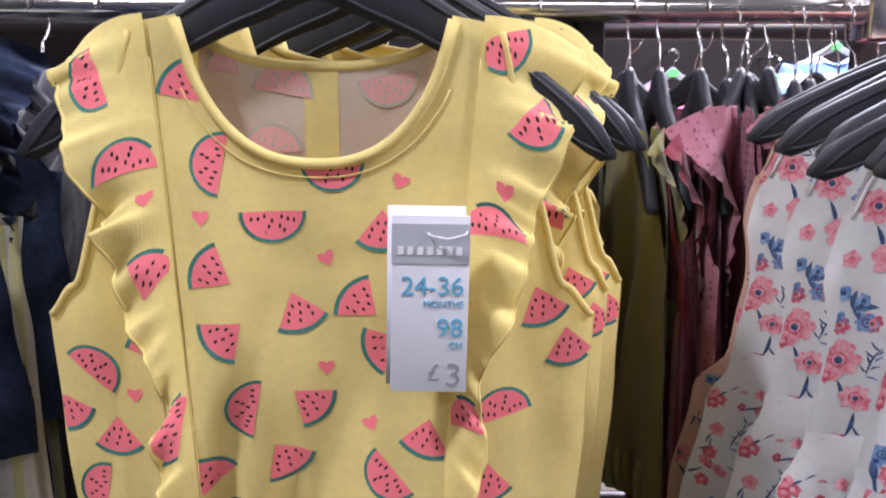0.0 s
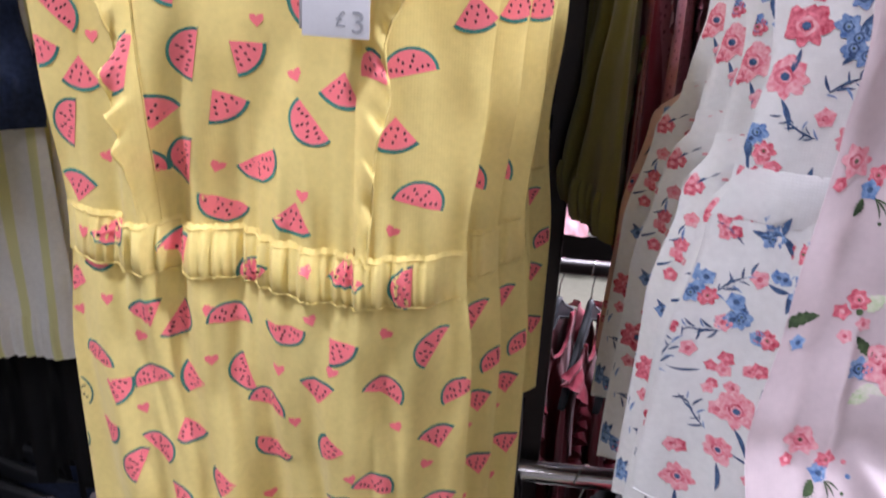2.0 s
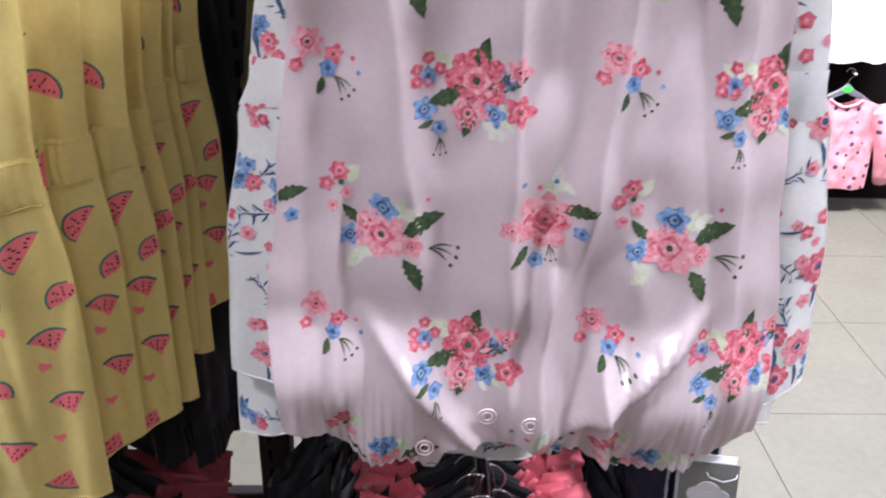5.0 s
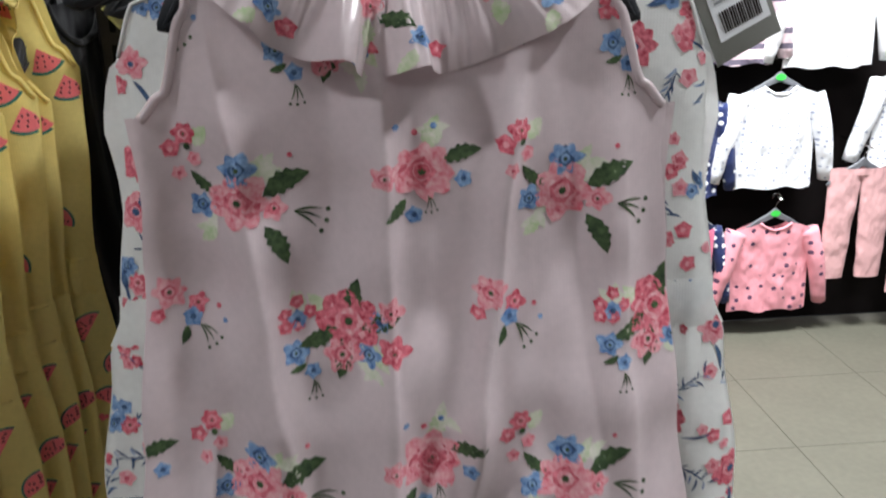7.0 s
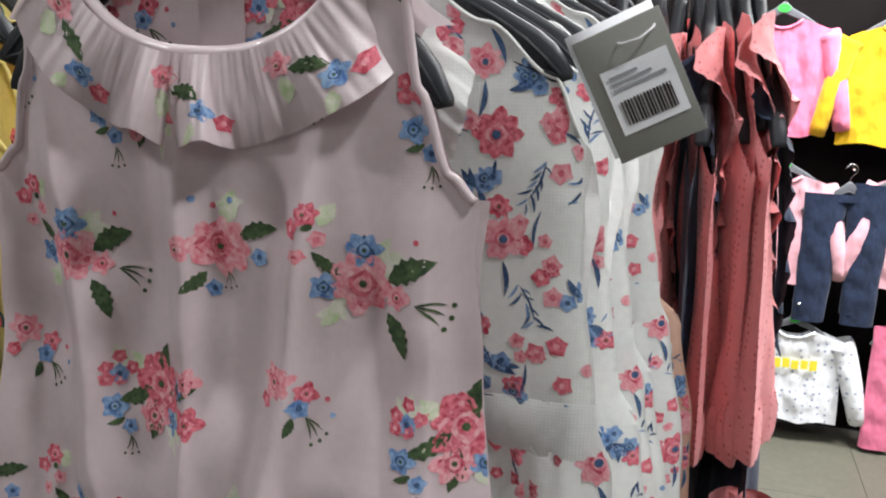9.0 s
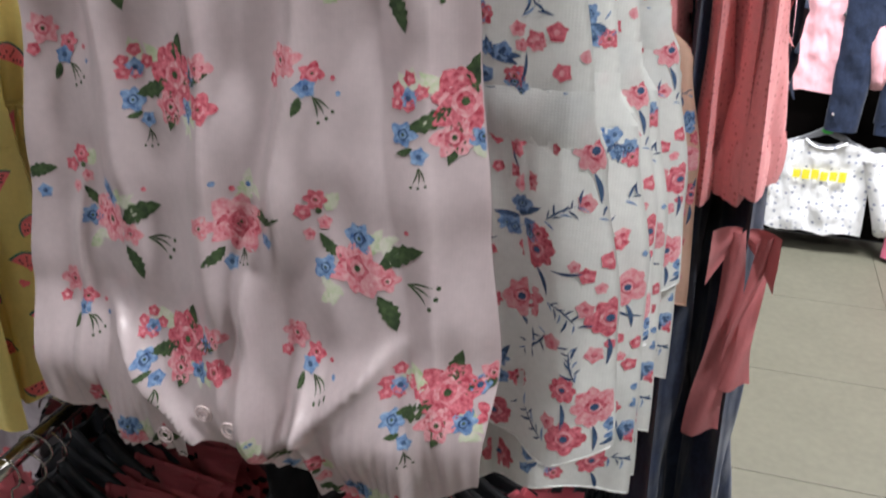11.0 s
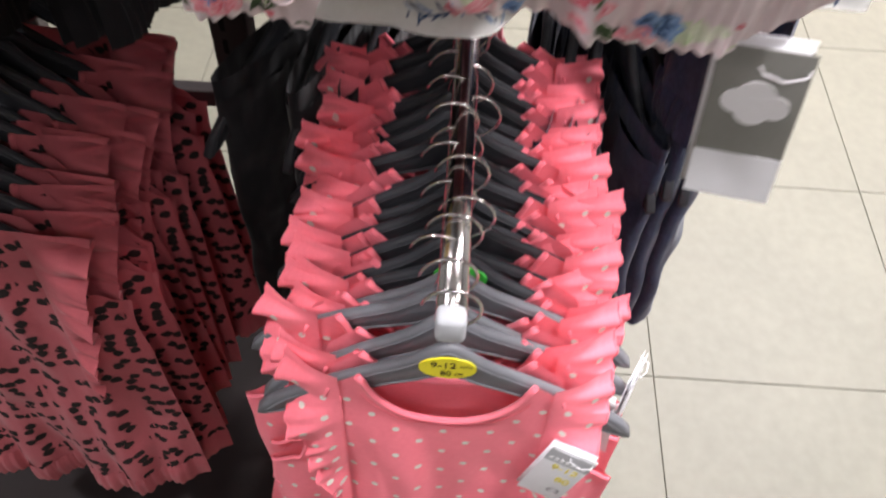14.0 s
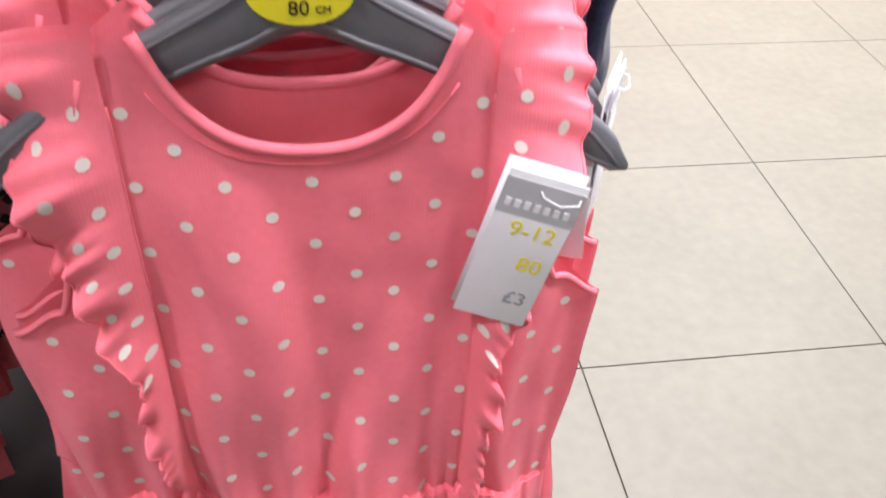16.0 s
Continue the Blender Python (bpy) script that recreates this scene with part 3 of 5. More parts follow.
def meadow_print(cut, parent, seed):
    """Loose pink poppies, navy sprays and red buds on white."""
    rnd = random.Random(seed)
    pr = Print(cut, parent, FLOWER_COLOURS, "flower_print")
    for ix in range(-7, 8):
        for iz in range(0, 17):
            x = ix * 0.029 + rnd.uniform(-0.007, 0.007) + (0.016 if iz % 2 else 0)
            z = -0.015 - iz * 0.0285 + rnd.uniform(-0.007, 0.007)
            pr.flush()
            k = rnd.random()
            if k < 0.26:
                r = rnd.uniform(0.008, 0.013)
                leaf(pr, x, z - r, 0.018, -1.5 + rnd.uniform(-0.5, 0.5), "navy", 0.16)
                rosette(pr, x, z, r, "pink" if k < 0.17 else "red", rnd, 8)
                pr.put("navy", ring_pts(x, z, r * 0.2, 7), 5)
            elif k < 0.52:
                turn = rnd.uniform(0, 6.28)
                for i in range(10):
                    q = (i - 5) / 4
                    leaf(pr, x + 0.010 * math.cos(turn) * q, z + 0.010 * math.sin(turn) * q, rnd.uniform(0.005, 0.010), turn + (0.9 if i % 2 else -0.9) + rnd.uniform(-0.6, 0.6), "navy" if i % 4 else "blue", 0.17)
                leaf(pr, x - 0.012 * math.cos(turn), z - 0.012 * math.sin(turn), 0.020, turn, "navy", 0.06)
                rosette(pr, x + 0.012, z + 0.006, 0.005, "pink", rnd, 5)
            elif k < 0.78:
                for i in range(6):
                    rosette(pr, x + rnd.uniform(-0.014, 0.014), z + rnd.uniform(-0.014, 0.014), rnd.uniform(0.003, 0.0051), "red" if i % 2 else "pink", rnd, 4)
                leaf(pr, x - 0.006, z, 0.020, rnd.uniform(0, 6), "navy", 0.09)
            else:
                for i in range(3):
                    leaf(pr, x, z, rnd.uniform(0.010, 0.016), rnd.uniform(0, 6.28), "navy", 0.3)
                for i in range(5):
                    rosette(pr, x + rnd.uniform(-0.009, 0.009), z + rnd.uniform(-0.010, 0.010), rnd.uniform(0.0035, 0.0065), "blue", rnd, 6)
                rosette(pr, x + 0.011, z - 0.008, 0.006, "red", rnd, 7)
    pr.flush()


def dot_print(cut, parent):
    pr = Print(cut, parent, {"dot": DOT}, "dot_print")
    for ix in range(-10, 11):
        for iz in range(-1, 30):
            x = ix * 0.0187
            z = -0.0590 - iz * 0.0183 * 2 - (0.0183 if ix % 2 else 0)
            pr.put("dot", ring_pts(x, z + 0.0012 * math.sin(ix * 3 + iz), 0.0030, 8), 1)
    pr.flush(True)


def smudge_print(cut, parent, seed):
    rnd = random.Random(seed)
    pr = Print(cut, parent, {"ink": SEED}, "smudge_print")
    for ix in range(-8, 9):
        for iz in range(0, 18):
            x, z = ix * 0.024 + rnd.uniform(-0.007, 0.007), -0.02 - iz * 0.027 + rnd.uniform(-0.008, 0.008)
            a = rnd.uniform(0, 6.28)
            leaf(pr, x, z, 0.013, a, "ink", 0.9)
            leaf(pr, x, z, 0.012, a + 2.2, "ink", 0.9)
    pr.flush(True)


class Frill:
    """A frill sewn along a seam, from the shoulder down; it stands off the cloth in waves. It takes prints like a cut."""

    def __init__(self, cut, side, seam, width, z0, z1, flare, seed, turns=9):
        self.cut, self.side, self.seam, self.width, self.z0, self.z1, self.flare, self.seed, self.turns = cut, side, seam, width, z0, z1, flare, seed, turns

    def at(self, i, j):
        z = self.z0 + (self.z1 - self.z0) * i
        xs, w, f = self.seam(z), self.width(z), self.flare
        wav = noise.noise((i * self.turns * 1.7 + self.seed, j * 0.6, self.seed)) + 0.28 * math.sin(i * self.turns * 6.28 + self.seed + 2 * math.sin(i * 17)) + 0.5 * noise.noise((i * self.turns * 4.1 + self.seed, j * 0.4, 7)) + 0.12 * math.sin(i * self.turns * 13 + 3 * math.sin(i * 23)) * min(1, j * 2)
        step = (i * self.turns * 0.75 + self.seed * 0.37) % 1.0
        wav += 0.5 * (step - 0.5) * (1 if step < 0.75 else (1 - step) / 0.25 * 2 - 1)
        base = self.cut.front(min(xs, self.cut.half(z) * 0.97) * self.side, min(z, -0.012), 0.002)
        x = self.side * (xs + w * j * (1 + 0.10 * wav * j))
        y = base.y - 0.007 * math.sin(min(1, j * 1.5) * math.pi * 0.5) * f - f * 0.009 * wav * j * j
        if z > -0.05:
            y += 0.034 * j * (1 + z / 0.05)
        return Vector((x, y, z - 0.012 * j * j * (1 if z < -0.02 else 1.4) + 0.006 * wav * j))

    def covers(self, x, z, edge=0.0):
        i = (z - self.z0) / (self.z1 - self.z0)
        return 0.01 < i < 0.99 and 0.04 < (x * self.side - self.seam(z)) / self.width(z) < 0.96

    def front(self, x, z, lift=0.0):
        i = max(0, min(1, (z - self.z0) / (self.z1 - self.z0)))
        j = max(0, min(1, (x * self.side - self.seam(z)) / self.width(z)))
        p = self.at(i, j)
        p.y -= lift
        return p

    def mesh(self, nu=60, nv=6):
        bm = bmesh.new()
        sheet(bm, self.at, nu, nv)
        return bm

    def edge(self, r=0.0009, n=110):
        """The rolled hem along the free edge."""
        return tube(bmesh.new(), [tuple(self.at(k / n, 1.0)) for k in range(n + 1)], r, 5)


def neckline(cut, edge, half, side, n=40, r=0.0035):
    pts = []
    for i in range(n + 1):
        x = -half + 2 * half * i / n
        z = edge(abs(x)) - 0.002
        p = cut.front(x, z) if side == 0 else cut.back(x, z)
        pts.append((p.x, p.y, p.z))
    return tube(bmesh.new(), pts, r, 6)


class Band:
    """An elastic waistband, gathered. It takes prints like a cut."""

    def __init__(self, cut, z0, z1, gathers, depth, lift=0.003, slope=0.0):
        self.cut, self.z0, self.z1, self.gathers, self.depth, self.lift, self.slope = cut, z0, z1, gathers, depth, lift, slope

    def at(self, s, j, side):
        z = self.z0 + (self.z1 - self.z0) * j
        x = s * self.cut.half(z)
        g = self.depth * (math.sin(self.gathers * s * 6.28 + 2 * math.sin(s * 9)) * 0.6 + noise.noise((s * self.gathers * 1.3, 3.1, side)) * 0.9) * (1 - s ** 8)
        p = self.cut.front(x, z) if side == 0 else self.cut.back(x, z)
        bulge = self.lift * (0.55 + 0.45 * math.sin(j * math.pi)) * (1 if 0.02 < j < 0.98 else 0.1)
        p.y += (-1 if side == 0 else 1) * (bulge + g) * (1 - abs(s) ** 10)
        p.x *= 1.006
        p.z += self.slope * x
        return p

    def covers(self, x, z, edge=0.0):
        return self.z0 < z < self.z1 and abs(x) < self.cut.half(z) * 0.96

    def front(self, x, z, lift=0.0):
        p = self.at(x / self.cut.half(z), max(0, min(1, (z - self.z0) / (self.z1 - self.z0))), 0)
        p.y -= lift
        return p

    def mesh(self, nu=150, nv=6):
        bm = bmesh.new()
        for side in (0, 1):
            sheet(bm, lambda i, j: self.at(2 * i - 1, j, side), nu, nv)
        return bm


def band(cut, z0, z1, gathers, depth, nu=150, nv=6, lift=0.003, slope=0.0):
    return Band(cut, z0, z1, gathers, depth, lift, slope).mesh(nu, nv)


def placket(cut, w, z0, z1):
    bm = bmesh.new()
    sheet(bm, lambda i, j: cut.back(-w + 2 * w * i, z0 + (z1 - z0) * j) + Vector((0, -0.002, 0)), 4, 8)
    return bm


def hem_line(cut, n=60, r=0.0008):
    pts = []
    w = cut.half(-0.55)
    for i in range(n + 1):
        x = (-1 + 2 * i / n) * w * 0.99
        p = cut.front(x, cut.bottom(x) + 0.001)
        pts.append(tuple(p))
    return tube(bmesh.new(), pts, r, 5)


def edge_profile(neck_half, neck_deep, shoulder_in, arm, rise=0.0):
    """The upper edge over |x|: round neck, shoulder, then the armhole by its knots."""
    f = smooth_curve([(shoulder_in, -0.004)] + arm)

    def top(x):
        if x < neck_half:
            return -neck_deep * (1 - (x / neck_half) ** 2.4) ** 0.62 + rise * (x / neck_half) ** 3
        if x < shoulder_in:
            return rise - (0.004 + rise) * (x - neck_half) / (shoulder_in - neck_half)
        return f(x)
    return top


def arm_binding(cut, edge, x0, x1, s, r=0.0028, n=22):
    pts = [tuple(cut.front(s * (x0 + (x1 - x0) * i / n), edge(x0 + (x1 - x0) * i / n) - 0.001, 0.0006)) for i in range(n + 1)]
    return tube(bmesh.new(), pts, r, 6)


def seam_line(cut, xs, z0, z1, n=30, r=0.0007):
    pts = [tuple(cut.front(xs(z0 + (z1 - z0) * i / n), z0 + (z1 - z0) * i / n, 0.0006)) for i in range(n + 1)]
    return tube(bmesh.new(), pts, r, 5)


def romper(m, cloth, label, seed, printer, hem=-0.58, waist=-0.305, frill=1.0, notch=0.035, group="", lean=0.03, deep=1.0, w_arm=0.139, neck=0.068, inner=None, legs=None, seam_end=0.062, creases=(), rise=0.0):
    """A sleeveless play suit with frilled shoulders, gathered waist and short legs."""
    ob = thing("romper", m, label, "romper", group)
    half = smooth_curve([(hem, w_arm * 0.975), (waist - 0.10, w_arm * 0.985), (waist, w_arm * 0.92), (waist + 0.1, w_arm * 0.98), (-0.145, w_arm), (0, w_arm)])
    dp = smooth_curve([(hem, 0.020 * deep), (waist - 0.05, 0.019 * deep), (waist, 0.013 * deep), (-0.15, 0.014 * deep), (0.0, 0.011 * deep)])
    arm_k = [(0.104, -0.080), (0.122, -0.130), (w_arm, -0.147)]
    top = edge_profile(0.064, neck, 0.086, arm_k, rise)
    btop = edge_profile(0.064, 0.022, 0.086, arm_k, rise)

    leg_edge = smooth_curve(legs) if legs else None

    def bottom(x):
        if leg_edge:
            return leg_edge(x) + 0.003 * math.sin(x * 70 + seed)
        k = abs(x + 0.012) / 0.03
        return hem + notch * max(0, 1 - k) + 0.006 * math.sin(x * 55 + seed) + 0.010 * (abs(x) / w_arm) ** 3
    folds = [(0.013, 20, 3.0, -0.03, -0.12), (0.016, 44, 4.0, waist + 0.15, waist), (0.015, 30, 3, waist + 0.01, hem + 0.1), (-0.005, 24, 5, -0.06, -0.14), (0.003, 40, 9, -0.06, -0.14), (-0.0045, 46, 9, waist - 0.03, waist - 0.12)]
    gath = lambda x, z: 0.0034 * math.exp(-abs(z - waist + 0.012) / 0.034) * (math.sin(x * 420 + 2 * math.sin(x * 90)) + 0.5 * math.sin(x * 173 + 1))
    cut = Cut(half, top, btop, bottom, dp, folds, seed, lean, gath, creases)
    bodice = part("bodice", cut.shell(waist, None, 120, 70), cloth, ob)
    shorts = part("shorts", cut.shell(None, waist, 130, 70), cloth, ob)
    bnd = Band(cut, waist - 0.030, waist + 0.004, 21, 0.0030, 0.0085, -0.055)
    belt = part("waistband", bnd.mesh(170, 8), cloth, ob)
    for j in (0.06, 0.94):
        part("stitching", tube(bmesh.new(), [tuple(bnd.at(-0.97 + 1.94 * i / 90, j, 0) + Vector((0, -0.0003, 0))) for i in range(91)], 0.0007, 5), cloth, belt)
    part("neckline_trim", neckline(cut, top, 0.0655, 0, r=0.003), cloth, bodice)
    part("back_trim", neckline(cut, btop, 0.0655, 1, 30, 0.003), cloth, bodice)
    part("neck_stitching", seam_arc(cut, top, 0.058, 0.0085), cloth, bodice)
    bm = bmesh.new()
    sheet(bm, lambda i, j: cut.back(-0.06 + 0.12 * i, btop(abs(-0.06 + 0.12 * i)) - 0.004 - 0.13 * j) + Vector((0, -0.0016, 0)), 20, 8)
    back_lining = part("lining", bm, inner or cloth, bodice)
    if inner is LINING:
        class Inside:
            def covers(self, x, z, edge=0.0):
                return abs(x) < 0.058 and z < btop(abs(x)) - 0.004

            def front(self, x, z, lift=0.0):
                return cut.back(x, z) + Vector((0, -0.0018 - lift, 0))
        show = Print(Inside(), back_lining, {"rind": FAINT_G, "flesh": FAINT_R, "pip": FAINT_G}, "faint_melon_print")
        for mx, mz, turn, wedge in ((-0.018, -0.030, 170, False), (0.034, -0.035, 10, False), (-0.026, -0.060, 185, False), (0.035, -0.072, 250, True), (-0.048, -0.020, 220, True)):
            melon(show, mx, mz, radians(turn), 0.0155, wedge)
            show.flush()
    part("button_placket", placket(cut, 0.0085, btop(0) - 0.001, -0.16), cloth, bodice)
    part("hem", hem_line(cut), cloth, shorts)
    seam = lambda z: 0.080 + (seam_end - 0.080) * min(1, max(0, -z / 0.22))
    wid = smooth_curve([(-0.30, 0.009), (-0.235, 0.012), (-0.20, 0.018), (-0.165, 0.012), (-0.125, 0.026), (-0.08, 0.031), (-0.06, 0.040), (-0.02, 0.048), (0.0, 0.049)])
    frills = []
    for s in (-1, 1):
        fr = Frill(cut, s, seam, wid, 0.7 * rise, waist + 0.006, frill, seed + s * 3.3)
        cap = part("shoulder_frill", fr.mesh(130, 9), cloth, ob)
        part("rolled_edge", fr.edge(), cloth, cap)
        frills.append((fr, cap))
        part("seam", seam_line(cut, lambda z: s * seam(z), -0.02, waist), cloth, bodice)
        part("armhole_binding", arm_binding(cut, top, 0.088, w_arm * 0.985, s, 0.002), cloth, bodice)
    printer(cut, bodice, shorts, frills, (bnd, belt))
    return ob, cut


def seam_arc(cut, edge, half, down, n=36):
    pts = []
    for i in range(n + 1):
        x = -half + 2 * half * i / n
        pts.append(tuple(cut.front(x * 1.1, edge(min(abs(x), 0.0639)) - down, 0.0006)))
    return tube(bmesh.new(), pts, 0.0005, 4)


# ---- hangers ----
def hanger_mesh(material, half=0.148, drop=0.084, hook_h=0.112):
    """Body, rim and hook of a moulded plastic child's hanger, about the shoulders' middle."""
    body = bmesh.new()
    n = 40
    rows = []
    for i in range(n + 1):
        s = -1 + 2 * i / n
        a = abs(s)
        zc = 0.018 - drop * a ** 1.45 + 0.010 * math.exp(-(s / 0.12) ** 2)
        hh = 0.0135 - 0.003 * a + 0.007 * math.exp(-(s / 0.16) ** 2)
        if a > 0.90:
            hh *= math.sqrt(max(0.04, 1 - ((a - 0.90) / 0.10) ** 2))
        th = 0.0048
        x = s * half
        rows.append([body.verts.new((x, y * th, zc + z * hh)) for y, z in ((-1, -0.75), (-1, 0.75), (-0.6, 1), (0.6, 1), (1, 0.75), (1, -0.75), (0.6, -1), (-0.6, -1))])
    for i in range(n):
        for k in range(8):
            body.faces.new((rows[i][k], rows[i + 1][k], rows[i + 1][(k + 1) % 8], rows[i][(k + 1) % 8]))
    body.faces.new(rows[0])
    body.faces.new(rows[-1][::-1])
    rim = bmesh.new()
    for sg in (-1, 1):
        pts = []
        for i in range(n + 1):
            s = -1 + 2 * i / n
            a = abs(s)
            zc = 0.018 - drop * a ** 1.45 + 0.010 * math.exp(-(s / 0.12) ** 2)
            hh = 0.0125 - 0.003 * a + 0.007 * math.exp(-(s / 0.16) ** 2)
            if a > 0.80:
                hh *= math.sqrt(max(0.0, 1 - ((a - 0.80) / 0.17) ** 2)) if a < 0.97 else 0.0
            pts.append((s * half * 0.97, -0.0046, zc + sg * hh * 0.74))
        tube(rim, pts, 0.0013, 5)
    hook = bmesh.new()
    r = 0.0205
    pts = [(0, 0, 0.03), (0, 0, 0.055), (0.003, 0, 0.068)]
    for i in range(13):
        a = -0.9 + i * (math.pi + 0.75) / 12
        pts.append((r * math.cos(a) * 0.98 - 0.000, 0, hook_h - r + r * math.sin(a)))
    tube(hook, pts, 0.0013, 6)
    return mesh_of("hanger_body", body, material), mesh_of("rim", rim, material), mesh_of("hook", hook, CHROME)


HANGERS = {k: hanger_mesh(m, h) for k, m, h in (("dark", PLASTIC, 0.146), ("mid", PLASTIC2, 0.150), ("small", PLASTIC, 0.112))}
HANGERS["wide"] = hanger_mesh(PLASTIC, 0.163, 0.064)


def hanger(m, tone="dark", group="hangers on the rails", sticker=None, words=None):
    ob = thing("hanger", m, "%s grey plastic hanger with a steel hook on the rail" % ("mid" if tone == "mid" else "dark"), "hanger", group)
    body = None
    for name, me in zip(("hanger_body", "rim", "hook"), HANGERS[tone]):
        o = new(name, me)
        o.parent = ob if name != "rim" else body
        if name == "hanger_body":
            body = o
    if sticker:
        bm = bmesh.new()
        r = bmesh.ops.create_cone(bm, cap_ends=True, segments=28, radius1=0.5, radius2=0.5, depth=1, matrix=Matrix.LocRotScale((0, -0.0062, 0.0255), Euler((radians(90), 0, 0)), (0.042, 0.027, 0.0016)))
        st = part("size_sticker", bm, sticker, ob, smooth=False)
        if words:
            text_part(words[0], 0.0105, SEED, st, -0.003, -0.0072, 0.0265, "CENTER")
            text_part(words[1], 0.0085, SEED, st, -0.001, -0.0072, 0.0165, "CENTER")
            text_part("MTH", 0.0042, SEED, st, 0.0135, -0.0072, 0.0275, "CENTER")
            text_part("CM", 0.0042, SEED, st, 0.0085, -0.0072, 0.0172, "CENTER")
    return ob


def text_part(words, size, material, parent, x, y, z, align="RIGHT", name="lettering", rz=0.0):
    cu = bpy.data.curves.new("lettering", "FONT")
    cu.body, cu.size, cu.align_x, cu.extrude = words, size, align, 0.00015
    tmp = bpy.data.objects.new("lettering", cu)
    me = bpy.data.meshes.new_from_object(tmp)
    bpy.data.objects.remove(tmp)
    me.materials.append(material)
    ob = new(name, me)
    ob.parent = parent
    ob.matrix_basis = pose(x, y, z, 90, 0, 0)
    return ob


def bar_part(x0, z0, x1, z1, material, parent, y=-0.0011, name="printed_bar"):
    return part(name, box(bmesh.new(), x0, y - 0.0003, z0, x1, y, z1), material, parent, smooth=False)


def price_tag(m, w, h, label, lines, header=True, card=None):
    """A card tag of two leaves on a loop, origin at its upper middle."""
    ob = thing("price_tag", m, label, "price tag")
    part("card", box(bmesh.new(), -w / 2, -0.0008, -h, w / 2, 0.0, 0, 0.0003), card or CARD, ob)
    part("back_leaf", box(bmesh.new(), -w / 2 - 0.002, 0.002, -h + 0.003, w / 2 - 0.002, 0.0026, 0.004), CARD, ob)
    if header:
        part("header", box(bmesh.new(), -w / 2, -0.0012, -h * 0.265, w / 2, -0.0009, -h * 0.045), CARDG, ob, "grey header strip", smooth=False)
        for i in range(7):
            x = -w * 0.42 + i * w * 0.125
            bar_part(x, -h * 0.215, x + w * 0.075, -h * 0.17, INKW, ob, -0.0013)
    bm = tube(bmesh.new(), [(-0.002, 0, -0.008), (0.0, -0.004, -0.009), (0.008, -0.006, -0.010), (0.016, -0.004, -0.008), (0.018, 0.004, -0.006)], 0.0005, 5)
    part("string", bm, INKW, ob)
    for words, size, ink, x, z in lines:
        text_part(words, size, ink, ob, x, -0.0011, z)
    return ob


# ---- the shop ----
def structure(name, bm, material, label, smooth=False):
    ob = new(name, mesh_of(name, bm, material, smooth))
    return tagged(ob, label, name.split("_")[0], kind="structure")


FAR, BACK, WEST, EAST, TOP = 3.45, -2.6, -2.8, 4.2, 3.0
structure("wall_north", box(bmesh.new(), WEST, FAR, 0, EAST, FAR + 0.12, TOP), WALLD, "dark display wall behind the hanging baby clothes")
structure("wall_south", box(bmesh.new(), WEST, BACK - 0.12, 0, EAST, BACK, TOP), WALLG, "plain grey shop wall")
structure("wall_west", box(bmesh.new(), WEST - 0.12, BACK, 0, WEST, FAR, TOP), WALLG, "plain grey shop wall")
structure("wall_east", box(bmesh.new(), EAST, BACK, 0, EAST + 0.12, FAR, TOP), WALLG, "plain grey shop wall")
structure("ceiling", box(bmesh.new(), WEST, BACK, TOP, EAST, FAR, TOP + 0.1), WALLW, "plain white shop ceiling")
floor = structure("floor", box(bmesh.new(), WEST, BACK, -0.12, EAST, FAR, -0.004), GROUT, "beige tiled shop floor with thin dark joints")

for lx, ly, power in LAMPS:
    cl = thing("ceiling_light", pose(lx, ly, 2.955), "square white ceiling light panel", "ceiling light", "ceiling lights")
    part("frame", box(bmesh.new(), -0.32, -0.32, 0.0, 0.32, 0.32, 0.045, 0.004), WALLW, cl)
    part("diffuser", box(bmesh.new(), -0.29, -0.29, -0.006, 0.29, 0.29, 0.0), GLOW, cl, smooth=False)

# Unseen panels made to go with the two added fill lamps.
for px, py in (FOLD_FILL, SIDE_FILL):
    sp = thing("ceiling_light", pose(px, py, 2.955), "added small square white ceiling panel, unseen, lighting the hanging garments", "ceiling light", "ceiling lights")
    part("frame", box(bmesh.new(), -0.10, -0.10, 0.0, 0.10, 0.10, 0.045, 0.004), WALLW, sp)
    part("diffuser", box(bmesh.new(), -0.08, -0.08, -0.006, 0.08, 0.08, 0.0), GLOW, sp, smooth=False)

# ---- the garment stand: uprights, cross rails, arms ----
stand = thing("garment_stand", pose(0, 0, 0), "dark bronze steel shop stand with chrome rails", "clothes stand")
POST_Y = 0.825


def upright(x):
    up = part("upright", box(bmesh.new(), x - 0.021, POST_Y - 0.018, 0.0, x + 0.021, POST_Y + 0.018, 1.95, 0.003), STEEL, stand, smooth=False)
    # Thin black plates on the steel, the slots' inner shade as colour; no holes cut.
    slots = bmesh.new()
    for i in range(58):
        z = 0.12 + i * 0.031
        for dx in (-0.006,):
            box(slots, x + dx - 0.0028, POST_Y - 0.0186, z, x + dx + 0.0028, POST_Y - 0.0176, z + 0.019)
    tagged(part("slot", slots, SLOT, up, smooth=False), kind="stuff")


for ux in (-0.78, 0.127):
    upright(ux)
for z in (0.885, 1.66):
    part("cross_rail", tube(bmesh.new(), [(-0.8, 0.79, z), (-0.3, 0.79, z), (0.3, 0.79, z), (0.655, 0.79, z)], 0.0135, 14), CHROME, stand, "chrome cross rail")
part("back_bar", box(bmesh.new(), -0.8, 0.83, 0.635, 0.40, 0.85, 0.66, 0.003), STEEL, stand, smooth=False)
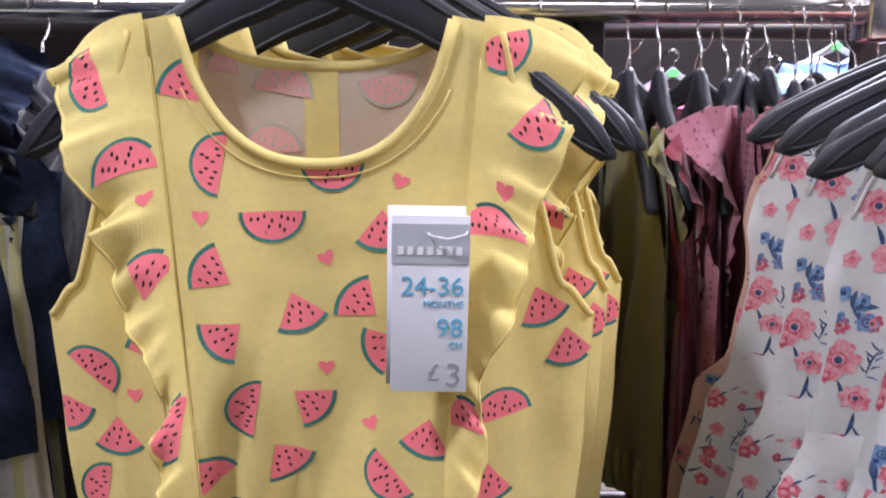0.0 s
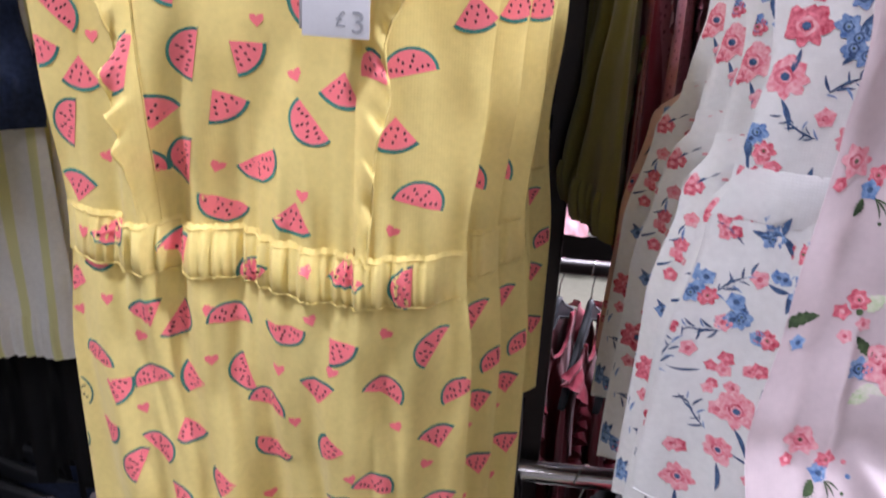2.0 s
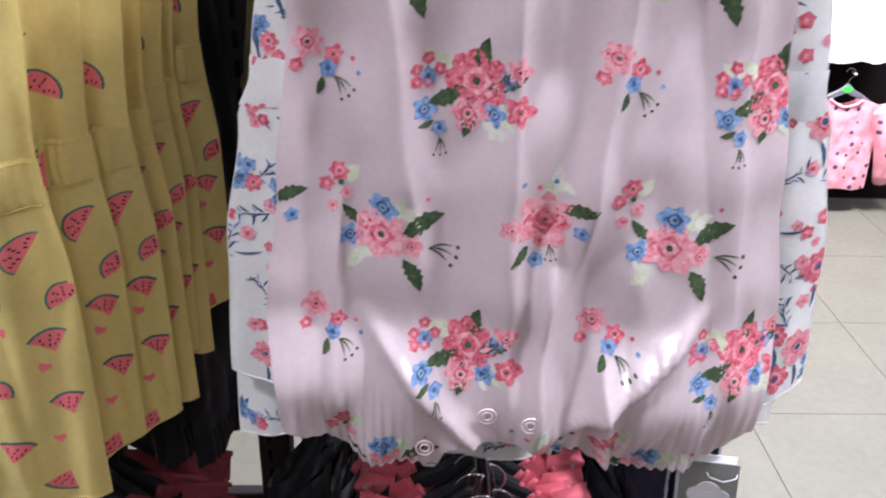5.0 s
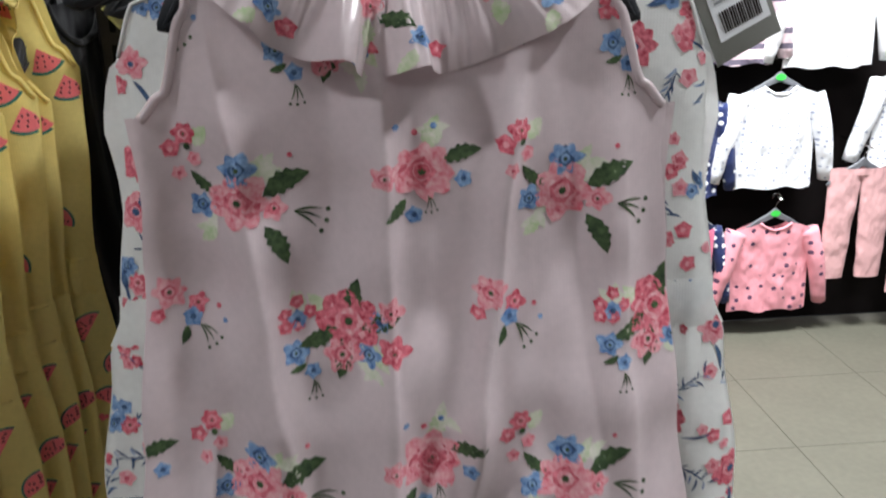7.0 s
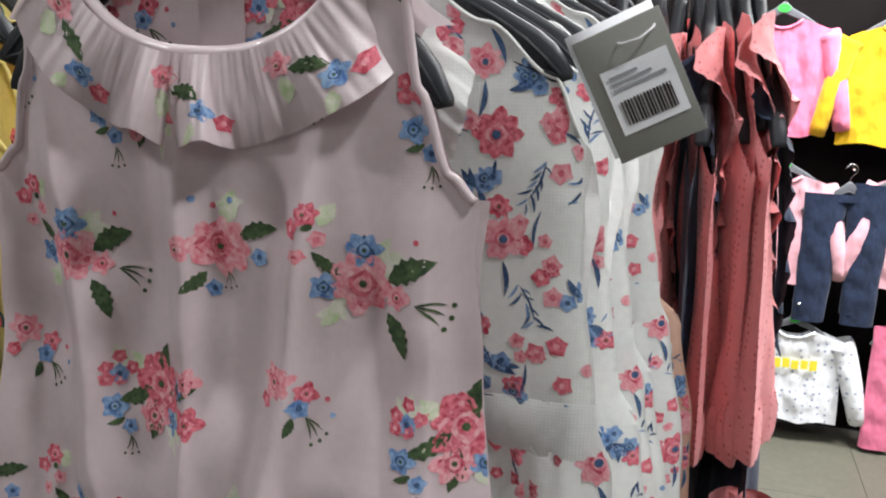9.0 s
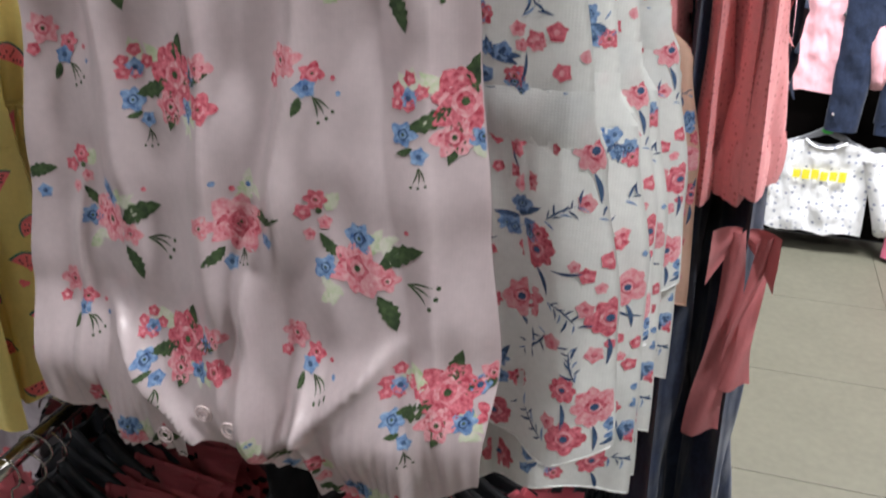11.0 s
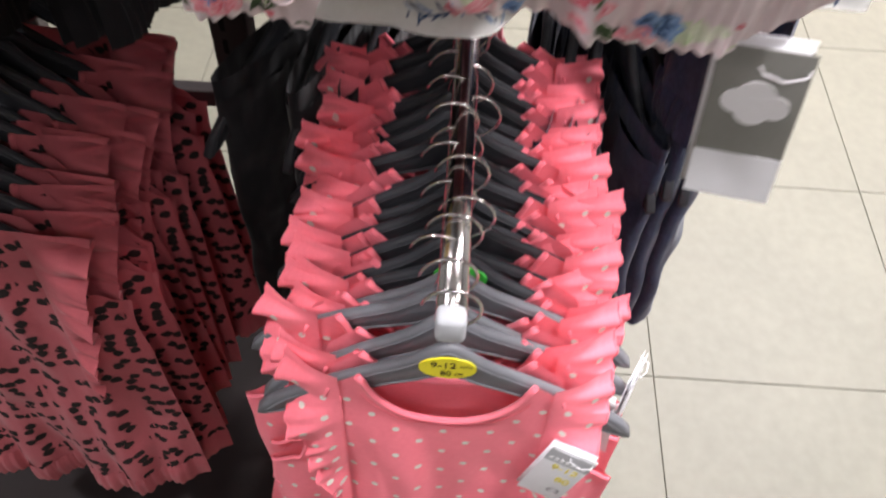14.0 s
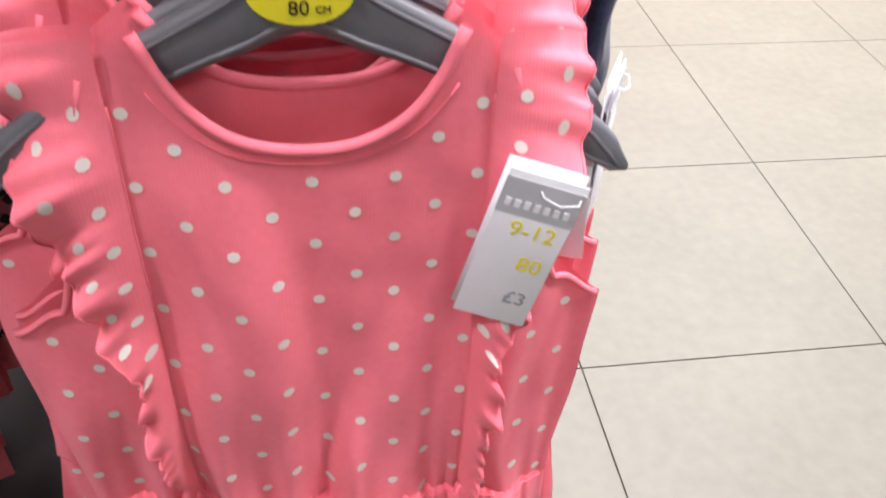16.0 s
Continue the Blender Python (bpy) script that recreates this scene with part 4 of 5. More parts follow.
part("back_bar", box(bmesh.new(), -0.8, 0.83, 1.86, 0.60, 0.85, 1.90, 0.003), STEEL, stand, smooth=False)
part("base", box(bmesh.new(), -0.8, 0.50, 0.0, 0.60, 1.16, 0.10, 0.006), STEEL, stand, smooth=False)


def arm(x, y0, z, r=0.0105):
    a = part("arm", tube(bmesh.new(), [(x, y0, z), (x, y0 + 0.1, z), (x, 0.7, z), (x, 0.79, z)], r, 12), CHROME, stand, "chrome straight arm")
    part("end_cap", box(bmesh.new(), x - 0.010, y0 - 0.010, z - 0.0125, x + 0.010, y0 + 0.006, z + 0.0125, 0.004), CARDG, a, "pale grey end cap")
    part("bracket", box(bmesh.new(), x - 0.017, 0.765, z - 0.08, x + 0.017, 0.812, z + 0.03, 0.004), CHROME, a)


YZ, PZ, CZ, DZ = 1.628, 1.612, 0.803, 0.80
for ax_, ay_, az_ in ((-0.06, 0.40, YZ + 0.099), (0.385, 0.30, PZ + 0.099), (0.388, 0.36, CZ + 0.099), (-0.062, 0.47, DZ + 0.099), (-0.50, 0.42, 1.73), (-0.475, 0.50, 1.0), (-0.24, 0.60, 1.029)):
    arm(ax_, ay_, az_)

# ---- yellow melon play suits ----
YELLOW_LABEL = "yellow cotton romper with watermelon print and frilled shoulders"


def melon_printer(cut, bodice, shorts, frills, belt):
    melon_print(cut, bodice, MELON_TOP, [h for h in HEARTS if h[1] > -30])
    melon_print(cut, shorts, MELON_LOW + MELON_HEM, [h for h in HEARTS if h[1] < -34])
    melon_print(belt[0], belt[1], [(-9.0, -31.2, 30), (-5.2, -31.4, 215), (-0.6, -32.6, 230), (5.8, -31.4, 5), (9.0, -32.0, 270)], [(-11.2, -31.5), (3.4, -31.2)])
    melon_print(frills[0][0], frills[0][1], [(-11.0, -2.6, 290), (-9.0, -6.4, 180), (-8.0, -11.6, 165), (-7.4, -19.4, 260)], [(-8.2, -8.4)])
    melon_print(frills[1][0], frills[1][1], [(10.6, -4.6, 50), (8.9, -1.6, 20), (8.4, -9.4, 190), (7.6, -18.6, 200)], [(9.0, -7.8)])


LEGS = [(-0.15, -0.556), (-0.125, -0.566), (-0.100, -0.536), (-0.088, -0.548), (-0.070, -0.606), (-0.030, -0.606), (-0.008, -0.588), (0.004, -0.595), (0.060, -0.602), (0.128, -0.586)]
yellow, ycut = romper(pose(-0.0605, 0.425, YZ, 0, 0, 1.0), YELLOW, YELLOW_LABEL, 1, melon_printer, group="yellow rompers on one arm", lean=0.003, inner=LINING, hem=-0.60, legs=LEGS,
                      creases=((0.003, 0.012, -0.035, -0.33, -0.045, -0.52), (0.003, 0.014, 0.040, -0.34, 0.055, -0.55), (0.004, 0.014, -0.095, -0.34, -0.085, -0.56), (0.003, 0.010, 0.02, -0.20, 0.035, -0.29), (0.003, 0.012, 0.098, -0.17, 0.102, -0.29), (0.003, 0.010, -0.045, -0.22, -0.030, -0.29)))
hanger(pose(-0.0605, 0.425, YZ, 0, 0, 1.0), sticker=STICKB)
yellow_rear, _ = romper(pose(-0.0385, 0.472, YZ, 0, 0, 4), YELLOW, YELLOW_LABEL, 13, melon_printer, group="yellow rompers on one arm", lean=0.02, deep=1.7, w_arm=0.134)
hanger(pose(-0.0385, 0.472, YZ, 0, 0, 4))
rnd = random.Random(4)
for i, (dx, y) in enumerate(((0.034, 0.515), (0.028, 0.556), (0.044, 0.598), (0.036, 0.64), (0.05, 0.685))):
    mm = pose(-0.0605 + dx, y, YZ + rnd.uniform(-0.008, 0.004) + (0.02 if i > 3 else 0), 0, rnd.uniform(-1.2, 1.2), rnd.uniform(-5, 7))
    copy_thing(yellow if i % 2 else yellow_rear, mm)
    hanger(mm)
tag = price_tag(pose(-0.0050, 0.388, 1.5375, 0, 1.0, 2), 0.0360, 0.0850, "white and grey card price tag with blue sizes", [
    ("24-36", 0.0128, INKB, 0.0160, -0.0375), ("MONTHS", 0.0046, INKB, 0.0160, -0.0432), ("98", 0.0128, INKB, 0.0160, -0.0575),
    ("CM", 0.0046, INKB, 0.0160, -0.0633), ("3", 0.0165, INKG, 0.0160, -0.0820), ("\u00a3", 0.0115, INKG, 0.0055, -0.0790)])

# ---- pale pink bouquet rompers ----


def bubble(m, cloth, label, seed, printer, group=""):
    """A sleeveless bubble romper: frilled collar, gathered leg openings and snaps between the legs."""
    ob = thing("bubble_romper", m, label, "romper", group)
    half = smooth_curve([(-0.46, 0.130), (-0.41, 0.143), (-0.345, 0.149), (-0.27, 0.140), (-0.18, 0.131), (-0.13, 0.126), (-0.10, 0.128), (0, 0.128)])
    dp = smooth_curve([(-0.46, 0.008), (-0.40, 0.015), (-0.31, 0.013), (-0.20, 0.010), (0, 0.009)])
    slope = smooth_curve([(-0.46, -0.034), (-0.43, -0.040), (-0.395, -0.043), (-0.34, -0.024), (-0.27, -0.017), (-0.18, -0.008), (0, 0.0)])
    leg_edge = smooth_curve([(-0.142, -0.410), (-0.115, -0.430), (-0.085, -0.444), (-0.052, -0.452), (-0.040, -0.432), (-0.020, -0.420), (-0.003, -0.422), (0.024, -0.438), (0.065, -0.441), (0.103, -0.436), (0.130, -0.420), (0.144, -0.395)])
    arm_k = [(0.100, -0.06), (0.114, -0.096), (0.126, -0.107)]
    top = edge_profile(0.070, 0.046, 0.090, arm_k)
    btop = edge_profile(0.070, 0.016, 0.090, arm_k)

    def bottom(x):
        return leg_edge(x) + 0.0015 * math.sin(x * 160)
    folds = [(0.026, 13, 1.5, -0.04, -0.15), (0.008, 36, 3, -0.05, -0.3), (-0.014, 17, 1.3, -0.06, -0.16), (0.016, 26, 10, -0.30, -0.44), (-0.010, 34, 9, -0.33, -0.43), (0.004, 40, 26, -0.08, -0.16)]
    creases = ((0.017, 0.013, -0.012, -0.08, -0.008, -0.40), (0.014, 0.010, 0.056, -0.09, 0.026, -0.30), (0.014, 0.018, -0.088, -0.08, -0.062, -0.30), (0.009, 0.014, 0.105, -0.13, 0.118, -0.36), (0.013, 0.009, 0.014, -0.30, 0.008, -0.42), (0.013, 0.012, -0.105, -0.28, -0.112, -0.42), (0.012, 0.009, 0.095, -0.34, 0.020, -0.42), (0.011, 0.010, -0.085, -0.35, -0.02, -0.43), (0.010, 0.008, 0.045, -0.37, 0.055, -0.45), (0.012, 0.010, 0.112, -0.35, 0.100, -0.45))
    rip = lambda x, z: 0.0019 * math.exp(-abs(z - bottom(x)) / 0.024) * math.sin(x * 900 + 3 * math.sin(x * 70)) * (1 if abs(x + 0.02) > 0.035 else 0)
    cut = Cut(half, top, btop, bottom, dp, folds, seed, slope, rip, creases)
    body = part("body", cut.shell(None, None, 220, 100), cloth, ob)
    part("neck_binding", neckline(cut, top, 0.0715, 0, 48, 0.0036), cloth, ob)
    part("back_binding", neckline(cut, btop, 0.0715, 1, 36, 0.0032), cloth, ob)
    for s in (-1, 1):
        part("armhole_binding", arm_binding(cut, top, 0.091, 0.125, s, 0.0024), cloth, body)
    part("button_placket", placket(cut, 0.012, btop(0) - 0.001, -0.2), cloth, body)

    class Inside:
        def covers(self, x, z, edge=0.0):
            return abs(x) < 0.068 and z < btop(abs(x)) - 0.003

        def front(self, x, z, lift=0.0):
            return cut.back(x, z) + Vector((0, -0.001 - lift, 0))
    ipr = Print(Inside(), body, FLOWER_COLOURS, "flower_print")
    bouquet_c(ipr, 0.044, -0.034, random.Random(17))
    ipr.flush()
    bouquet_d(ipr, -0.046, -0.026, random.Random(18))
    ipr.flush()

    def collar(i, j):
        s = 2 * i - 1
        x = s * 0.076
        a = abs(s)
        zt = top(min(abs(x), 0.0695)) - 0.002
        wav = 0.85 * math.sin(s * 13.5 + 1.6 * math.sin(s * 5.3 + 1)) + 0.6 * noise.noise((s * 8, j * 0.7, 4)) + (0.12 + 0.4 * (1 - j)) * noise.noise((s * 26, j * 0.5, 9))
        down = 0.041 * j * (1 - 0.16 * a)
        out = 0.036 * j * a ** 1.1 * (1 if s > 0 else -1)
        base = cut.front(x, min(zt, -0.004))
        return Vector((x + out + 0.004 * wav * j, base.y - 0.005 - 0.006 * math.sin(j * 1.5) - 0.009 * wav * j - 0.0018 * noise.noise((s * 34, j * 0.8, 2)) * math.sin(min(1.0, j * 1.3 + 0.1) * math.pi) + 0.02 * j * a ** 3, zt - down + 0.005 * wav * j * (1 - a) + 0.006 * j * a))
    bm = bmesh.new()
    sheet(bm, collar, 240, 12)
    frill = part("collar_frill", bm, cloth, ob)
    class Flat:
        def covers(self, x, z, edge=0.0):
            return True

        def front(self, x, z, lift=0.0):
            i, j = (x / 0.095 + 1) / 2, -z / 0.046
            p = collar(max(0, min(1, i)), max(0, min(1, j)))
            p.y -= lift
            return p
    fpr = Print(Flat(), frill, FLOWER_COLOURS, "flower_print")
    rr = random.Random(seed + 5)
    for k, s in enumerate((-0.84, -0.62, -0.40, -0.18, 0.04, 0.26, 0.46, 0.66, 0.86)):
        x, z = s * 0.095, -0.012 - 0.018 * ((k * 2) % 3) / 2
        if k % 3 == 0:
            leaf(fpr, x + 0.004, z - 0.004, 0.018, -0.5, "leaf", 0.45)
            leaf(fpr, x, z - 0.006, 0.014, -1.6, "lime", 0.5)
            rosette(fpr, x, z, 0.0066, "pink", rr, 6)
        elif k % 3 == 1:
            rosette(fpr, x, z, 0.006, "blue", rr, 5)
            rosette(fpr, x + 0.010, z - 0.004, 0.0045, "red", rr, 5)
            leaf(fpr, x - 0.004, z - 0.006, 0.012, -2.0, "lime", 0.5)
        fpr.flush()
    for sx, sz in ((0.003, -0.398), (-0.021, -0.400), (-0.057, -0.430)):
        p = cut.front(sx, sz, 0.002)
        bm = bmesh.new()
        for rad in (0.0052, 0.0028):
            tube(bm, [(p.x + rad * math.cos(a * 0.4488), p.y, p.z + rad * math.sin(a * 0.4488)) for a in range(15)], 0.0008, 5, False)
        part("snap", bm, SNAP, body, "pearl pink ring snap")
    
    printer(cut, body)
    return ob, cut


PINK_X, PINK_Y = 0.376, 0.352
pink, pcut = bubble(pose(PINK_X, PINK_Y, PZ, 0, 0, 0), PINKC, "pale pink bubble romper with rose bouquets and a frilled collar", 2,
                    lambda cut, body: bouquet_print(cut, body, 0.295 - PINK_X - 0.002, 1.464 - PZ, 3), group="pale pink rompers on one arm")
hanger(pose(PINK_X, PINK_Y, PZ), "small")

# ---- white meadow rompers behind ----


def meadow_dress(m, cloth, label, seed, hem, group, wide=1.0):
    ob = thing("floral_dress", m, label, "dress", group)
    half = smooth_curve([(hem, 0.205 * wide), (-0.33, 0.200 * wide), (-0.245, 0.186 * wide), (-0.215, 0.170), (-0.12, 0.158), (0, 0.156)])
    dp = smooth_curve([(hem, 0.020), (-0.3, 0.018), (-0.21, 0.010), (0, 0.010)])
    arm_k = [(0.110, -0.022), (0.142, -0.046), (0.158, -0.078), (0.172, -0.118)]
    top = edge_profile(0.052, 0.050, 0.075, arm_k)
    btop = edge_profile(0.052, 0.016, 0.075, arm_k)
    bottom = lambda x: hem + 0.008 * math.sin(x * 40 + seed)
    folds = [(0.008, 25, 3, -0.03, -0.1), (0.028, 26, 2.2, -0.2, hem), (-0.008, 30, 3, -0.2, -0.3)]
    gath = lambda x, z: 0.002 * math.exp(-abs(-0.236 - z) / 0.03) * math.sin(x * 400 + 2 * math.sin(x * 90)) if z < -0.2 else 0
    cut = Cut(half, top, btop, bottom, dp, folds, seed, 0.02, gath)
    bod = part("bodice", cut.shell(-0.21, None, 64, 24), cloth, ob)
    skirt = part("skirt", cut.shell(None, -0.21, 64, 34), cloth, ob)
    part("waistband", band(cut, -0.236, -0.206, 3, 0.0006, 60, 4), cloth, ob)
    part("neck_binding", neckline(cut, top, 0.053, 0, 30), cloth, bod)
    part("back_binding", neckline(cut, btop, 0.053, 1, 24), cloth, bod)
    part("hem", hem_line(cut, 40), cloth, skirt)
    wid = smooth_curve([(-0.1, 0.012), (-0.05, 0.026), (0.0, 0.030)])
    for s in (-1, 1):
        part("shoulder_frill", Frill(cut, s, lambda z: 0.078, wid, 0.0, -0.10, 0.8, seed + s, 4).mesh(30, 4), cloth, ob)
        part("armhole_binding", arm_binding(cut, top, 0.078, 0.154, s, 0.0011), cloth, bod)
    meadow_print(cut, bod, seed)
    return ob, cut


WL = "off-white cotton dress with pink poppies and navy sprays"
white, wcut = meadow_dress(pose(0.384, 0.402, 1.602, 0, 0, -2), WHITEC, WL, 5, -0.425, "floral dresses on one arm", 0.97)
hanger(pose(0.370, 0.402, 1.602, 0, 0, -2), "wide")
white2, _ = meadow_dress(pose(0.392, 0.436, 1.602, 0, 0.6, 3), WHITEC, WL, 8, -0.495, "floral dresses on one arm", 1.0)
hanger(pose(0.376, 0.436, 1.602, 0, 0.6, 3), "wide")
for i, (x, y, dz, ry, rz) in enumerate(((0.384, 0.468, -0.006, -0.8, -5), (0.393, 0.500, 0.0, 0.5, 4), (0.389, 0.534, 0.0, 0, -3), (0.399, 0.568, 0.004, 0, 5), (0.396, 0.602, 0.0, 0.6, -4))):
    mm = pose(x, y, 1.602 + dz, 0, ry, rz)
    copy_thing(white if i % 2 else white2, mm @ Matrix.Diagonal((1.0 + 0.012 * i, 1, 0.97 + 0.02 * (i % 3), 1)))
    hanger(pose(-0.016, 0, 0) @ mm, "wide")

peach, _ = meadow_dress(pose(0.396, 0.64, 1.606, 0, 0, -3), PEACHF, "peach cotton dress with small mixed flowers", 6, -0.46, "floral dresses on one arm", 1.06)
hanger(pose(0.396, 0.64, 1.606, 0, 0, -3), "wide")

# ---- coral dotted rompers on the lower arm ----


def dot_printer(cut, bodice, shorts, frills, belt):
    dot_print(cut, bodice)
    for fr, frill in frills:
        pr = Print(fr, frill, {"dot": DOT}, "dot_print")
        for k in range(15):
            z = -0.008 - 0.0112 * k
            pr.put("dot", ring_pts(fr.side * (fr.seam(z) + fr.width(z) * (0.28 if k % 2 else 0.7)), z, 0.0030, 8), 1)
        pr.flush(True)


coral, ccut = romper(pose(0.388, 0.375, CZ, 0, 0, 0), CORALC, "coral pink cotton romper with white dots and frilled shoulders", 7, dot_printer, hem=-0.56, waist=-0.30, frill=1.4, group="coral rompers on the lower arm", lean=0.03, w_arm=0.15, neck=0.041, seam_end=0.079, inner=CORALC, rise=0.014)
hanger(pose(0.388, 0.375, CZ), "mid", sticker=STICKY, words=("9-12", "80"))
rnd = random.Random(9)
for i in range(20):
    mm = pose(0.388 + rnd.uniform(-0.014, 0.014), 0.402 + i * 0.0185, CZ + rnd.uniform(-0.006, 0.006), 0, rnd.uniform(-2, 2), rnd.uniform(-5, 5))
    copy_thing(coral, mm @ Matrix.Diagonal((1.05 + 0.05 * (i % 2), 1, 1, 1)))
    hanger(mm, "mid" if i < 3 else "dark", sticker=STICKG if i == 3 else None)
price_tag(pose(0.492, 0.345, 0.752, 0, 13, -14), 0.037, 0.092, "white and grey card price tag with yellow sizes", [
    ("9-12", 0.0125, INKY, 0.014, -0.036), ("80", 0.0125, INKY, 0.014, -0.056), ("\u00a33", 0.0115, INKG, 0.014, -0.078)])

price_tag(pose(0.545, 0.42, 0.760, 0, 4, 62), 0.036, 0.085, "white card price tag hanging edge-on beside coral frills", [])
price_tag(pose(0.512, 0.402, 0.742, 0, -4, -20), 0.036, 0.085, "white card price tag behind the front romper", [])

# ---- dusky coral printed dresses, lower arm beside ----


def smock(m, cloth, label, seed, group, printed=True, hem=-0.44, name="smock_dress", w=0.155, flare=2.4):
    ob = thing(name, m, label, "dress", group)
    half = smooth_curve([(hem, w * 1.04), (-0.2, w * 0.98), (-0.12, w * 0.92), (0, w * 0.92)])
    dp = smooth_curve([(hem, 0.022), (-0.2, 0.016), (0, 0.010)])
    arm_k = [(0.10, -0.05), (0.12, -0.09), (w * 0.92, -0.105)]
    top = edge_profile(0.055, 0.05, 0.08, arm_k)
    btop = edge_profile(0.055, 0.018, 0.08, arm_k)
    cut = Cut(half, top, btop, lambda x: hem + 0.01 * math.sin(x * 45 + seed), dp, [(0.012, 30, 4, -0.03, -0.1), (0.020, 36, 5, -0.1, hem)], seed, 0.02)
    body = part("body", cut.shell(None, None, 46, 44), cloth, ob)
    part("neck_binding", neckline(cut, top, 0.056, 0, 30), cloth, body)
    wid = smooth_curve([(-0.2, 0.024), (-0.1, 0.042), (0.0, 0.056)])
    for s in (-1, 1):
        part("shoulder_frill", Frill(cut, s, lambda z: 0.08, wid, 0.0, -0.22, flare, seed + s * 2, 8).mesh(60, 5), cloth, ob)
    part("hem_frill", band(cut, hem - 0.03, hem + 0.012, 16, 0.004, 120, 4), cloth, ob)
    if printed:
        smudge_print(cut, body, seed)
    return ob, cut


dark, dcut = smock(pose(-0.062, 0.50, DZ), DCORAL, "dusky coral viscose smock dress with black smudge print", 11, "dusky coral dresses on the lower arm")
hanger(pose(-0.062, 0.50, DZ), "small")
for i in range(14):
    mm = pose(-0.062 + rnd.uniform(-0.02, 0.02), 0.524 + i * 0.0195, DZ + rnd.uniform(-0.012, 0.012), 0, rnd.uniform(-3, 3), rnd.uniform(-8, 8))
    copy_thing(dark, mm)
    hanger(mm, "small")

# ---- clothes hanging sideways on the cross rails ----


def side_dress(x, z, cloth, label, seed, hem=-0.42, w=0.15, group="", name="lace_dress"):
    mm = pose(x, 0.79, z, 0, 0, 90 + random.Random(seed).uniform(-12, 12))
    ob, _ = smock(mm, cloth, label, seed, group, False, hem, name, w, 0.5)
    return ob


lace = side_dress(0.232, 1.56, LACE, "dusty rose lace dress with scalloped frills", 21, -0.44, 0.15, "lace dresses on the cross rail")
hanger(pose(0.232, 0.79, 1.56, 0, 0, 88), "small")
for i in range(10):
    mm = pose(0.258 + i * 0.0188, 0.79 + rnd.uniform(-0.01, 0.01), 1.56 + rnd.uniform(-0.01, 0.005), 0, rnd.uniform(-2, 2), 90 + rnd.uniform(-14, 14))
    copy_thing(lace, pose(0, 0, 0.02) @ mm)
    hanger(mm, "small")
salmon = side_dress(0.45, 1.56, LACE2, "salmon pink lace dress with openwork stripes", 23, -0.31, 0.15, "salmon lace dresses on the cross rail")
hanger(pose(0.45, 0.79, 1.56, 0, 0, 84), "small")
for i in range(10):
    mm = pose(0.470 + i * 0.0165, 0.79 + rnd.uniform(-0.01, 0.01), 1.56 + rnd.uniform(-0.01, 0.005), 0, rnd.uniform(-2, 2), 90 + rnd.uniform(-14, 14))
    copy_thing(salmon, pose(0, 0, 0.02) @ mm)
    hanger(mm, "small")
copy_thing(lace, pose(0.268, 0.785, 1.578, 0, 0, 56))
hanger(pose(0.268, 0.79, 1.56, 0, 0, 52), "small")
longd = side_dress(0.595, 1.56, DENIM, "long dark denim pinafore dress on a hanger", 41, -0.74, 0.135, "long denim dresses on the cross rail", "denim_dress")
hanger(pose(0.595, 0.79, 1.56, 0, 0, 90))
copy_thing(longd, pose(0.632, 0.80, 1.545, 0, 0, 97))
hanger(pose(0.632, 0.80, 1.56, 0, 0, 97))
sash = thing("rose_sash", pose(0.652, 0.655, 1.205), "rose cotton sash hanging in a loose bow", "sash")
for k, (dx, ln, w) in enumerate(((-0.008, 0.21, 0.015), (0.012, 0.15, 0.012))):
    bm = bmesh.new()
    sheet(bm, lambda i, j: Vector((dx + w * (2 * i - 1) * (0.5 + 0.6 * j) + 0.004 * math.sin(j * 5 + k), 0.006 * math.sin(i * 6 + j * 9) - 0.006 * k, -ln * j + 0.01 * i)), 6, 20)
    part("tail", bm, ROSE, sash)
for s in (-1, 1):
    bm = bmesh.new()
    sheet(bm, lambda i, j: Vector((s * (0.003 + 0.024 * math.sin(j * math.pi)) , 0.014 * math.cos(j * 6.28) - 0.008 + 0.003 * math.sin(i * 9), 0.018 * (2 * i - 1) * (0.4 + math.sin(j * math.pi)) - 0.012 * math.sin(j * math.pi))), 6, 14)
    part("loop", bm, ROSE, sash)
wine = side_dress(0.195, 1.56, WINE, "wine red cotton dress on a hanger", 25, -0.30, 0.14, "wine red dresses on the cross rail", "plain_dress")
hanger(pose(0.195, 0.79, 1.56, 0, 0, 90), "small")
khaki = side_dress(0.168, 1.56, KHAKI, "olive yellow cotton dress on a hanger", 27, -0.29, 0.13, "", "plain_dress")
hanger(pose(0.168, 0.79, 1.56, 0, 0, 90), "small")
night = side_dress(0.085, 1.56, BLACKC, "long black cotton dress on a hanger", 28, -0.66, 0.14, "black dresses on the cross rail", "plain_dress")
hanger(pose(0.085, 0.79, 1.56, 0, 0, 90))
for x, rz in ((0.045, 84), (0.0, 97), (-0.05, 92)):
    copy_thing(night, pose(x, 0.79, 1.56, 0, 0, rz))
    hanger(pose(x, 0.79, 1.56, 0, 0, rz))
for x, rz in ((-0.10, 84), (-0.15, 97), (-0.20, 90)):
    copy_thing(wine, pose(x, 0.80, 1.56, 0, 0, rz))
    hanger(pose(x, 0.80, 1.56, 0, 0, rz))


